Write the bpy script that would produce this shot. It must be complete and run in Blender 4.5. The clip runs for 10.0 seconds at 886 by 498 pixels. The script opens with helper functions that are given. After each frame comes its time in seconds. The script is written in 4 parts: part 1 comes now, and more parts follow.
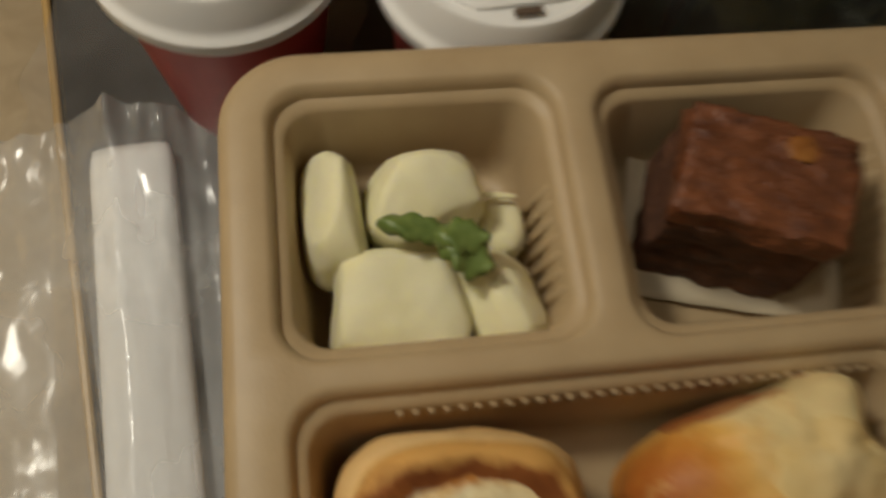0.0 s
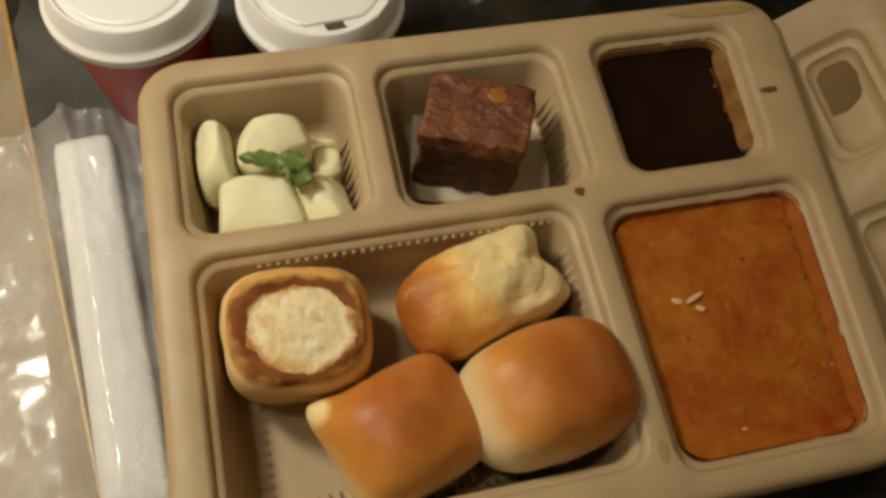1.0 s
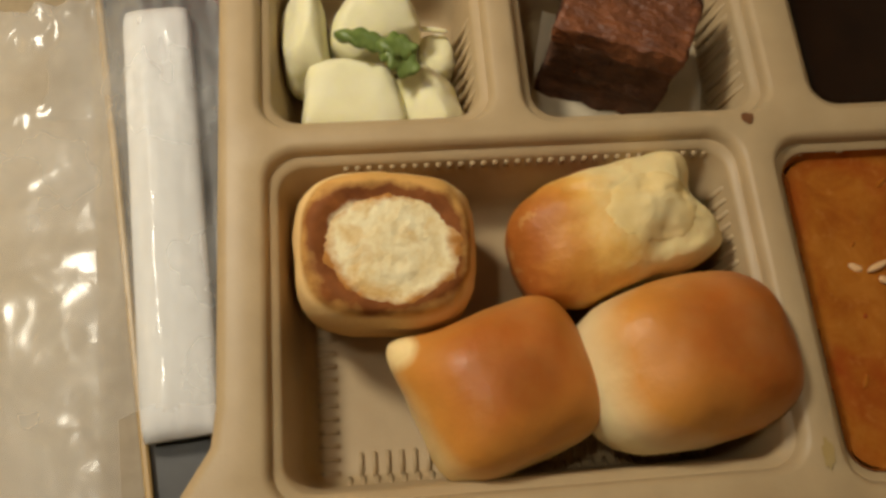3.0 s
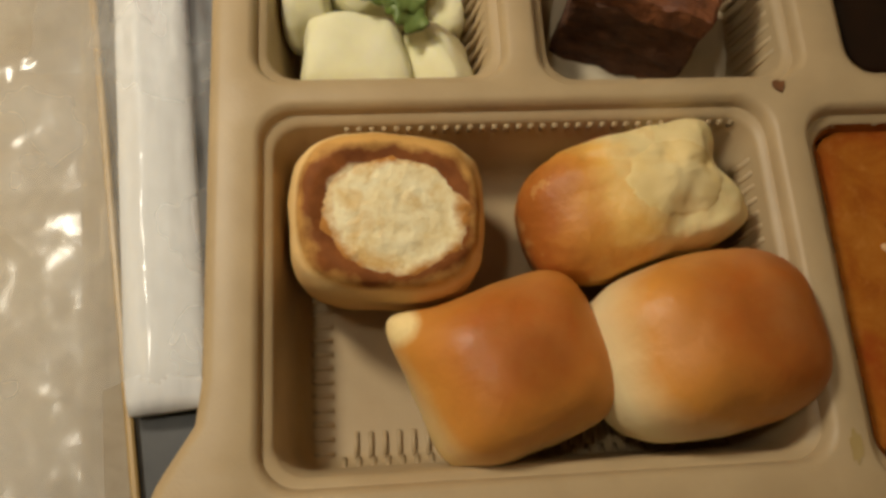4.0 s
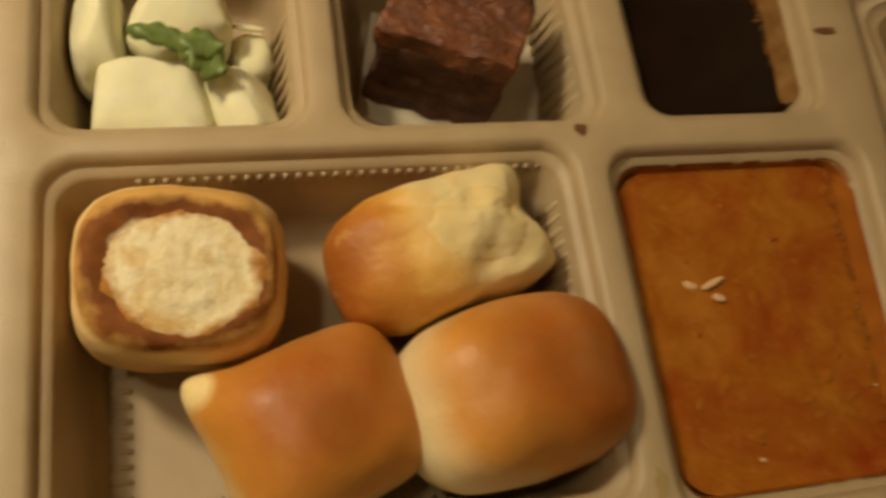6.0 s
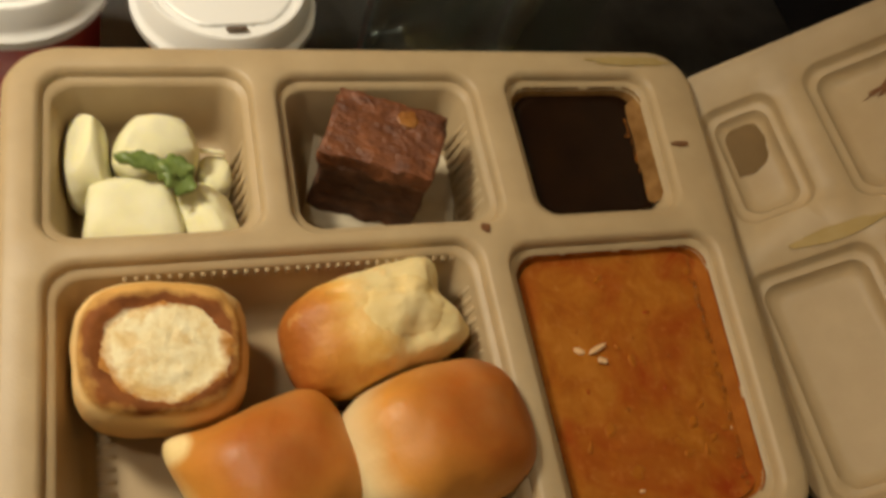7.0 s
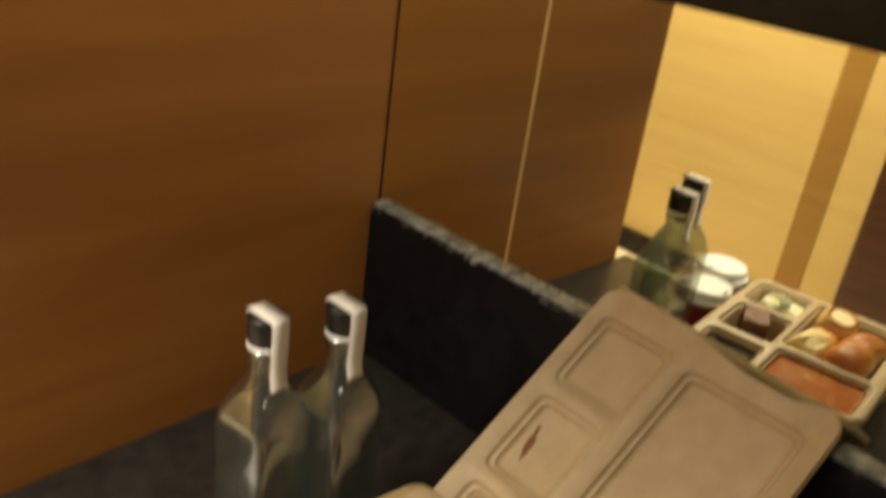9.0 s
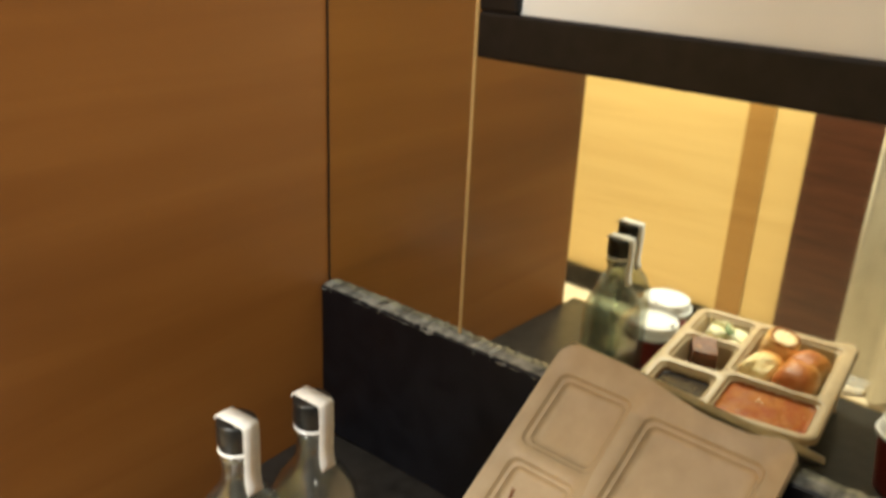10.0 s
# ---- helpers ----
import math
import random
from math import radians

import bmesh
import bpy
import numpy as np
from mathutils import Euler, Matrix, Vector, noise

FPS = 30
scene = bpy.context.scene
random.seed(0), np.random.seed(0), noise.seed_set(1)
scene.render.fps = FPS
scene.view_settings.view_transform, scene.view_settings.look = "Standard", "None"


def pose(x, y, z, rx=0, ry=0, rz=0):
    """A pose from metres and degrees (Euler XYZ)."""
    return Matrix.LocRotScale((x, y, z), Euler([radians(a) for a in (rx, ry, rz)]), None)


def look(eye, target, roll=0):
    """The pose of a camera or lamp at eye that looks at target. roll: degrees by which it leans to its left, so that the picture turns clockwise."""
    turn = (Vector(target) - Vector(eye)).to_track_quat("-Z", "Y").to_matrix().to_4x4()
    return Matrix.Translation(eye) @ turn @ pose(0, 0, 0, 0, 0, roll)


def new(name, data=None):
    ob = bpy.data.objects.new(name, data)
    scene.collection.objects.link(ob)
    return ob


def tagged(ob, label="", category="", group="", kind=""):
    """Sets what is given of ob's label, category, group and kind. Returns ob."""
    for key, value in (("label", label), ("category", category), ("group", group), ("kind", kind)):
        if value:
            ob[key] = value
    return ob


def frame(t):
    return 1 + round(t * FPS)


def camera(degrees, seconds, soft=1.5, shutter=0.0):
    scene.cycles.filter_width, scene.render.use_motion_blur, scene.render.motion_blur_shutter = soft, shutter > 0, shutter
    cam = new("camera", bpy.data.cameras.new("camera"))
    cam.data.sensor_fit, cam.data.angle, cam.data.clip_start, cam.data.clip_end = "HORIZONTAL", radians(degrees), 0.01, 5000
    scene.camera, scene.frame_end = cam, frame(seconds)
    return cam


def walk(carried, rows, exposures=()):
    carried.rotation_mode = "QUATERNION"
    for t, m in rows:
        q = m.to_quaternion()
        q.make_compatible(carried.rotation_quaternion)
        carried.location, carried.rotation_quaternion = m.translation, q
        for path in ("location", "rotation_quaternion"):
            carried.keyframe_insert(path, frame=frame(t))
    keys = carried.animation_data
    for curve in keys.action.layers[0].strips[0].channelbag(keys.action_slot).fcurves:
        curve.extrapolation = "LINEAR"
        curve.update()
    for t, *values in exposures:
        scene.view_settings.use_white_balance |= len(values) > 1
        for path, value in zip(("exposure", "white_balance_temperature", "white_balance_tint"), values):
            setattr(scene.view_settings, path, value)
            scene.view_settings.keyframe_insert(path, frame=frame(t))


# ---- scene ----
from mathutils.bvhtree import BVHTree

cam = camera(55.37, 10.0, soft=3.1, shutter=0.5)
PATH = [
    (0, (0.0183, -0.0451, 0.9789), (0.0839, 0.0919, 0.6088), 12.17),
    (0.5, (0.0287, -0.1108, 1.0609), (0.1013, 0.0465, 0.7003), 7.74),
    (1, (0.0296, -0.1420, 1.0865), (0.1174, 0.0004, 0.7231), 12.97),
    (1.5, (0.0346, -0.1441, 1.0577), (0.1134, -0.0089, 0.6897), 11.89),
    (2, (0.0342, -0.1299, 1.0399), (0.0976, -0.0013, 0.6665), 10.38),
    (2.5, (0.0281, -0.1248, 1.0318), (0.0844, 0.0028, 0.6569), 10.36),
    (3.8, (0.0213, -0.1214, 1.0165), (0.0707, 0.0003, 0.6387), 11.53),
    (4, (0.0232, -0.1200, 1.0109), (0.0743, -0.0034, 0.6317), 13.15),
    (4.5, (0.0194, -0.1189, 0.9950), (0.0698, -0.0088, 0.6138), 14.29),
    (5, (0.0175, -0.1109, 0.9813), (0.0717, 0.0065, 0.6028), 14.85),
    (5.5, (0.0358, -0.1109, 0.9801), (0.1231, 0.0030, 0.6068), 26.07),
    (6, (0.0449, -0.1183, 1.0085), (0.1539, 0.0000, 0.6423), 28.90),
    (6.2, (0.0480, -0.1283, 1.0203), (0.1679, -0.0080, 0.6581), 30.24),
    (7.3, (0.0208, -0.1469, 1.0660), (0.1676, 0.0205, 0.7337), 25.22),
    (7.5, (0.0128, -0.1562, 1.0687), (0.1633, 0.0240, 0.7448), 22.95),
    (8, (-0.0387, -0.2009, 1.1021), (0.1398, 0.0036, 0.8083), 16.11),
    (8.3, (-0.0922, -0.2355, 1.1357), (0.1190, -0.0240, 0.8699), 13.73),
    (8.5, (-0.1085, -0.2600, 1.1690), (0.1244, -0.0398, 0.9297), 11.76),
    (8.7, (-0.1258, -0.2892, 1.2064), (0.1314, -0.0580, 1.0054), 9.58),
    (9, (-0.1476, -0.3042, 1.2670), (0.1296, -0.0705, 1.0979), 7.89),
    (9.5, (-0.1551, -0.3124, 1.3227), (0.1449, -0.0844, 1.1883), 4.98),
    (10, (-0.1596, -0.3043, 1.3008), (0.1397, -0.0835, 1.1535), 2.58),
]
walk(cam, [(t, look(eye, target, roll)) for t, eye, target, roll in PATH],
     [(0.0, -1.20, 6500, 10), (0.6, -0.90, 6500, 10), (1.2, -0.60, 6900, 10), (2.5, -0.59, 6800, 10), (4.5, -0.74, 6850, 10), (5.3, -0.80, 7350, 10),
      (6.0, -0.63, 8000, 10), (6.6, -0.45, 7600, 10), (7.5, -0.26, 6600, 10), (8.3, -0.22, 6500, 10), (9.0, 0.15, 6700, 10), (9.5, 0.60, 6000, 10), (10.0, 0.62, 5900, 10)])

# ---- light and world ----
world = bpy.data.worlds.new("world")
scene.world = world
world.use_nodes = True
world.node_tree.nodes["Background"].inputs[0].default_value = (1.0, 0.82, 0.62, 1)
world.node_tree.nodes["Background"].inputs[1].default_value = 0.03


def lamp(name, eye, target, watts, size, color):
    data = bpy.data.lights.new(name, "AREA")
    data.shape, data.size, data.energy, data.color = "DISK", size, watts, color
    ob = new(name, data)
    ob.matrix_world = look(eye, target)
    return ob


WARM = (1.0, 0.94, 0.79)


def spot_lamp(name, eye, target, watts, degrees, color):
    data = bpy.data.lights.new(name, "SPOT")
    data.energy, data.color, data.spot_size, data.spot_blend, data.shadow_soft_size = watts, color, radians(degrees), 0.9, 0.04
    new(name, data).matrix_world = look(eye, target)


# Unseen key lamp added in mid-air, set by the shadows and falloff.
spot_lamp("wall_reading_light", (-0.15, 0.15, 1.18), (-0.02, 0.03, 0.75), 9.8, 112, WARM)
# Added fill from above, no known fitting; brightens the floor and left side.
lamp("ceiling_spot_light", (-0.42, 0.05, 2.33), (-0.30, 0.0, 0.0), 5.0, 0.12, WARM)
# Added overhead fill for the room; no such lamp is known there.
lamp("room_downlight", (-0.75, -1.3, 2.36), (-0.75, -1.3, 0.0), 1.8, 0.25, WARM)
spot_lamp("wall_washer_light", (-0.98, 0.92, 2.36), (-1.5, 0.80, 0.75), 300.0, 85, (1.0, 0.82, 0.50))
# Added spot with no known source, only to brighten the wood wall.
spot_lamp("picture_spot_light", (-0.62, -0.45, 2.34), (0.22, 0.33, 1.50), 58.0, 44, WARM)

TZ = 0.7017      # counter top
RIM = 0.795      # top of the food tray
TURN_TRAY = -7.73
TM = pose(0, 0, 0, 0, 0, TURN_TRAY)
YW, XM, MIRROR_TURN = 0.3393, 0.4940, -2.29
MW = pose(XM, YW, 0, 0, 0, MIRROR_TURN)


# ---- materials ----
def mat(name):
    m = bpy.data.materials.new(name)
    m.use_nodes = True
    nt = m.node_tree
    return m, nt, nt.nodes["Principled BSDF"]


def coords(nt, scale=(1, 1, 1), space="Object"):
    tc = nt.nodes.new("ShaderNodeTexCoord")
    mp = nt.nodes.new("ShaderNodeMapping")
    mp.inputs["Scale"].default_value = scale
    nt.links.new(tc.outputs[space], mp.inputs["Vector"])
    return mp.outputs["Vector"]


def noise_tex(nt, vec, scale, detail=4.0, rough=0.55, distortion=0.0):
    n = nt.nodes.new("ShaderNodeTexNoise")
    n.inputs["Scale"].default_value = scale
    n.inputs["Detail"].default_value = detail
    n.inputs["Roughness"].default_value = rough
    n.inputs["Distortion"].default_value = distortion
    nt.links.new(vec, n.inputs["Vector"])
    return n.outputs["Fac"]


def ramp(nt, fac, stops):
    n = nt.nodes.new("ShaderNodeValToRGB")
    while len(n.color_ramp.elements) < len(stops):
        n.color_ramp.elements.new(0.5)
    for e, (p, c) in zip(n.color_ramp.elements, stops):
        e.position = p
        e.color = (*c, 1) if len(c) == 3 else c
    nt.links.new(fac, n.inputs["Fac"])
    return n.outputs["Color"]


def mix(nt, fac, a, b, blend="MIX"):
    n = nt.nodes.new("ShaderNodeMix")
    n.data_type, n.blend_type = "RGBA", blend
    for sock, v in ((n.inputs[0], fac), (n.inputs[6], a), (n.inputs[7], b)):
        if isinstance(v, (int, float)):
            sock.default_value = v
        elif isinstance(v, tuple):
            sock.default_value = (*v, 1)
        else:
            nt.links.new(v, sock)
    return n.outputs[2]


def math_node(nt, op, a, b=None, clamp=False):
    n = nt.nodes.new("ShaderNodeMath")
    n.operation, n.use_clamp = op, clamp
    for sock, v in zip(n.inputs, (a, b)):
        if v is None:
            continue
        if isinstance(v, (int, float)):
            sock.default_value = v
        else:
            nt.links.new(v, sock)
    return n.outputs[0]


def bump(nt, bsdf, height, strength=0.3, distance=0.001):
    n = nt.nodes.new("ShaderNodeBump")
    n.inputs["Strength"].default_value = strength
    n.inputs["Distance"].default_value = distance
    nt.links.new(height, n.inputs["Height"])
    nt.links.new(n.outputs["Normal"], bsdf.inputs["Normal"])


def mottled(name, c1, c2, scale=30.0, rough=0.6, bump_scale=400.0, bump_strength=0.15, metallic=0.0, stretch=(1, 1, 1), distance=0.0006):
    m, nt, b = mat(name)
    v = coords(nt, stretch)
    nt.links.new(ramp(nt, noise_tex(nt, v, scale, 5), [(0.3, c1), (0.7, c2)]), b.inputs["Base Color"])
    b.inputs["Roughness"].default_value = rough
    b.inputs["Metallic"].default_value = metallic
    bump(nt, b, noise_tex(nt, v, bump_scale, 3), bump_strength, distance)
    return m


def make_pulp():
    m, nt, b = mat("moulded_pulp")
    v = coords(nt)
    base = ramp(nt, noise_tex(nt, v, 45, 5), [(0.25, (0.385, 0.278, 0.156)), (0.75, (0.46, 0.344, 0.202))])
    fibre = noise_tex(nt, coords(nt, (1, 1, 1)), 900, 3, 0.7)
    base = mix(nt, math_node(nt, "MULTIPLY", math_node(nt, "GREATER_THAN", fibre, 0.70), 0.22), base, (0.30, 0.21, 0.12))
    nt.links.new(base, b.inputs["Base Color"])
    b.inputs["Roughness"].default_value = 0.46
    b.inputs["Specular IOR Level"].default_value = 0.4
    bump(nt, b, math_node(nt, "ADD", noise_tex(nt, v, 1100, 2), math_node(nt, "MULTIPLY", noise_tex(nt, v, 60, 3), 1.4)), 0.25, 0.0003)
    return m


def make_veneer(name, c1, c2, c3, rough=0.38, axis=(1.2, 1.2, 14)):
    m, nt, b = mat(name)
    v = coords(nt, axis, "Object")
    big = noise_tex(nt, v, 1.3, 3, 0.5, 0.6)
    fine = noise_tex(nt, coords(nt, (axis[0] * 4, axis[1] * 4, axis[2] * 14)), 3.0, 4, 0.6)
    col = ramp(nt, big, [(0.32, c1), (0.52, c2), (0.70, c3)])
    col = mix(nt, math_node(nt, "MULTIPLY", fine, 0.35), col, c1)
    nt.links.new(col, b.inputs["Base Color"])
    b.inputs["Roughness"].default_value = rough
    bump(nt, b, fine, 0.06, 0.0004)
    return m


def make_bread(name, crust_dark, crust, pale, top_at, soft, edge_noise=0.5, lean=(0.0, 0.0), spot=(0.0, 0.0, 0.01), ear=(1.0, 1.0, 0.01)):
    """Crust on the upper side along the object's z, pale crumb lower down."""
    m, nt, b = mat(name)
    v = coords(nt)
    sep = nt.nodes.new("ShaderNodeSeparateXYZ")
    tc = nt.nodes.new("ShaderNodeTexCoord")
    nt.links.new(tc.outputs["Object"], sep.inputs[0])
    n1 = noise_tex(nt, v, 40, 5)
    tilt = math_node(nt, "ADD", math_node(nt, "MULTIPLY", sep.outputs["X"], lean[0]), math_node(nt, "MULTIPLY", sep.outputs["Y"], lean[1]))
    h = math_node(nt, "ADD", math_node(nt, "ADD", sep.outputs["Z"], tilt), math_node(nt, "MULTIPLY", math_node(nt, "SUBTRACT", n1, 0.5), 0.018 * edge_noise))
    f = math_node(nt, "DIVIDE", math_node(nt, "SUBTRACT", h, top_at - soft), 2 * soft, True)
    half = tuple(0.55 * p + 0.45 * c for p, c in zip(pale, crust))
    deep = tuple(0.5 * d + 0.5 * c for d, c in zip(crust_dark, crust))
    col = ramp(nt, f, [(0.02, pale), (0.26, half), (0.50, crust), (0.80, deep), (1.0, crust_dark)])
    # a darker round where the crown was nearest the heat
    dx = math_node(nt, "SUBTRACT", sep.outputs["X"], spot[0])
    dy = math_node(nt, "SUBTRACT", sep.outputs["Y"], spot[1])
    rad = math_node(nt, "SQRT", math_node(nt, "ADD", math_node(nt, "MULTIPLY", dx, dx), math_node(nt, "MULTIPLY", dy, dy)))
    rad = math_node(nt, "ADD", rad, math_node(nt, "MULTIPLY", math_node(nt, "SUBTRACT", n1, 0.5), 0.008))
    inside = math_node(nt, "DIVIDE", math_node(nt, "SUBTRACT", spot[2], rad), 0.0045, True)
    col = mix(nt, math_node(nt, "MULTIPLY", math_node(nt, "MULTIPLY", inside, 0.62), f), col, tuple(0.72 * c for c in crust_dark))
    # a corner of white dough where two rolls were pulled apart
    ex = math_node(nt, "SUBTRACT", sep.outputs["X"], ear[0])
    ey = math_node(nt, "SUBTRACT", sep.outputs["Y"], ear[1])
    rad = math_node(nt, "SQRT", math_node(nt, "ADD", math_node(nt, "MULTIPLY", ex, ex), math_node(nt, "MULTIPLY", ey, ey)))
    rad = math_node(nt, "ADD", rad, math_node(nt, "MULTIPLY", math_node(nt, "SUBTRACT", n1, 0.5), 0.006))
    col = mix(nt, math_node(nt, "DIVIDE", math_node(nt, "SUBTRACT", ear[2], rad), 0.0030, True), col, tuple(min(0.85, 1.05 * c + 0.03) for c in pale))
    # paler, less baked blotches and fine darker freckles
    col = mix(nt, math_node(nt, "MULTIPLY", math_node(nt, "SUBTRACT", noise_tex(nt, v, 34, 3, 0.5), 0.5, True), 0.9, True), col, half)
    col = mix(nt, math_node(nt, "MULTIPLY", math_node(nt, "MULTIPLY", math_node(nt, "SUBTRACT", noise_tex(nt, v, 190, 5, 0.7), 0.46, True), 1.0), f), col, tuple(0.62 * c for c in crust))
    nt.links.new(col, b.inputs["Base Color"])
    b.inputs["Roughness"].default_value = 0.44
    b.inputs["Specular IOR Level"].default_value = 0.36
    b.inputs["Subsurface Weight"].default_value = 0.08
    b.inputs["Subsurface Radius"].default_value = (0.006, 0.003, 0.0015)
    bump(nt, b, math_node(nt, "ADD", noise_tex(nt, v, 260, 4), math_node(nt, "MULTIPLY", noise_tex(nt, v, 70, 3), 1.5)), 0.28, 0.0009)
    return m


def make_bun_base():
    """A bun lying on its crown: pale middle of the baked base, ringed by a scorched band, golden sides."""
    m, nt, b = mat("bun_base_crust")
    tc = nt.nodes.new("ShaderNodeTexCoord")
    sep = nt.nodes.new("ShaderNodeSeparateXYZ")
    nt.links.new(tc.outputs["Object"], sep.inputs[0])
    v = coords(nt)
    ax = math_node(nt, "POWER", math_node(nt, "ABSOLUTE", math_node(nt, "DIVIDE", sep.outputs["X"], 0.0252)), 2.6)
    ay = math_node(nt, "POWER", math_node(nt, "ABSOLUTE", math_node(nt, "DIVIDE", math_node(nt, "SUBTRACT", sep.outputs["Y"], -0.0012), 0.0202)), 2.6)
    rad = math_node(nt, "POWER", math_node(nt, "ADD", ax, ay), 1 / 2.6)
    wob = math_node(nt, "SUBTRACT", noise_tex(nt, v, 110, 4), 0.5)
    wob2 = math_node(nt, "SUBTRACT", noise_tex(nt, v, 38, 2), 0.5)
    rad = math_node(nt, "ADD", rad, math_node(nt, "ADD", math_node(nt, "MULTIPLY", wob, 0.42), math_node(nt, "MULTIPLY", wob2, 0.42)))
    spots = noise_tex(nt, v, 60, 3)
    middle = mix(nt, math_node(nt, "MULTIPLY", math_node(nt, "SUBTRACT", spots, 0.5, True), 2.6), (0.80, 0.67, 0.42), (0.64, 0.40, 0.15))
    ring_col = ramp(nt, noise_tex(nt, v, 150, 4), [(0.3, (0.15, 0.044, 0.010)), (0.7, (0.26, 0.084, 0.018))])
    rim_col = (0.62, 0.34, 0.10)
    disc = mix(nt, ramp(nt, rad, [(0.56, (0, 0, 0)), (0.66, (1, 1, 1))]), middle, ring_col)
    disc = mix(nt, ramp(nt, rad, [(0.84, (0, 0, 0)), (0.98, (1, 1, 1))]), disc, rim_col)
    side = ramp(nt, math_node(nt, "ADD", math_node(nt, "MULTIPLY", sep.outputs["Z"], 18.0), 0.55), [(0.0, (0.44, 0.18, 0.045)), (0.40, (0.62, 0.34, 0.11)), (0.85, (0.78, 0.54, 0.25))])
    top = math_node(nt, "DIVIDE", math_node(nt, "SUBTRACT", sep.outputs["Z"], 0.0185), 0.0022, True)
    nt.links.new(mix(nt, top, side, disc), b.inputs["Base Color"])
    b.inputs["Roughness"].default_value = 0.7
    b.inputs["Specular IOR Level"].default_value = 0.2
    b.inputs["Subsurface Weight"].default_value = 0.06
    b.inputs["Subsurface Radius"].default_value = (0.006, 0.003, 0.0015)
    bump(nt, b, math_node(nt, "ADD", noise_tex(nt, v, 330, 4), math_node(nt, "MULTIPLY", noise_tex(nt, v, 90, 3), 1.5)), 0.45, 0.0010)
    return m


def make_torn_bun():
    """Golden crown on one end, a torn pale side on the other."""
    m, nt, b = mat("torn_bun_crust")
    tc = nt.nodes.new("ShaderNodeTexCoord")
    sep = nt.nodes.new("ShaderNodeSeparateXYZ")
    nt.links.new(tc.outputs["Object"], sep.inputs[0])
    v = coords(nt)
    n1 = math_node(nt, "SUBTRACT", noise_tex(nt, v, 42, 5, 0.6), 0.5)
    d = math_node(nt, "ADD", math_node(nt, "ADD", sep.outputs["X"], math_node(nt, "MULTIPLY", sep.outputs["Z"], -0.30)), math_node(nt, "MULTIPLY", n1, 0.040))
    f = math_node(nt, "ADD", math_node(nt, "MULTIPLY", d, 21.0), 0.73, True)
    col = ramp(nt, f, [(0.0, (0.40, 0.120, 0.018)), (0.24, (0.60, 0.25, 0.040)), (0.44, (0.74, 0.43, 0.11)), (0.68, (0.81, 0.65, 0.33))])
    back = math_node(nt, "MULTIPLY", math_node(nt, "GREATER_THAN", math_node(nt, "ADD", sep.outputs["Y"], math_node(nt, "MULTIPLY", n1, 0.004)), 0.0195), 0.9)
    col = mix(nt, back, col, (0.34, 0.10, 0.025))
    patches = noise_tex(nt, v, 75, 5)
    col = mix(nt, math_node(nt, "MULTIPLY", math_node(nt, "GREATER_THAN", patches, 0.62), 0.3), col, (0.68, 0.42, 0.15))
    nt.links.new(col, b.inputs["Base Color"])
    b.inputs["Roughness"].default_value = 0.55
    b.inputs["Subsurface Weight"].default_value = 0.08
    b.inputs["Subsurface Radius"].default_value = (0.006, 0.003, 0.0015)
    bump(nt, b, math_node(nt, "ADD", noise_tex(nt, v, 300, 4), math_node(nt, "MULTIPLY", noise_tex(nt, v, 80, 3), 1.8)), 0.42, 0.0010)
    return m


def make_crumb():
    m, nt, b = mat("pale_bread_crumb")
    v = coords(nt)
    col = ramp(nt, noise_tex(nt, v, 130, 5, 0.65), [(0.32, (0.74, 0.57, 0.29)), (0.60, (0.86, 0.76, 0.50))])
    toast = noise_tex(nt, v, 85, 4, 0.6, 0.5)
    col = mix(nt, math_node(nt, "MULTIPLY", math_node(nt, "SUBTRACT", toast, 0.52, True), 4.5, True), col, (0.60, 0.33, 0.08))
    # browned towards the ring where the crust tore away
    tc = nt.nodes.new("ShaderNodeTexCoord")
    sep = nt.nodes.new("ShaderNodeSeparateXYZ")
    nt.links.new(tc.outputs["Object"], sep.inputs[0])
    ax = math_node(nt, "POWER", math_node(nt, "DIVIDE", math_node(nt, "SUBTRACT", sep.outputs["X"], 0.0012), 0.0204), 2.0)
    ay = math_node(nt, "POWER", math_node(nt, "DIVIDE", math_node(nt, "ADD", sep.outputs["Y"], 0.0016), 0.0162), 2.0)
    rad = math_node(nt, "ADD", math_node(nt, "SQRT", math_node(nt, "ADD", ax, ay)), math_node(nt, "MULTIPLY", math_node(nt, "SUBTRACT", noise_tex(nt, v, 120, 4), 0.5), 0.8))
    col = mix(nt, ramp(nt, rad, [(0.78, (0, 0, 0)), (1.0, (1, 1, 1))]), col, (0.44, 0.19, 0.045))
    nt.links.new(col, b.inputs["Base Color"])
    b.inputs["Roughness"].default_value = 0.85
    b.inputs["Specular IOR Level"].default_value = 0.2
    bump(nt, b, math_node(nt, "ADD", noise_tex(nt, v, 420, 4), math_node(nt, "MULTIPLY", noise_tex(nt, v, 150, 3), 1.2)), 0.6, 0.0010)
    return m


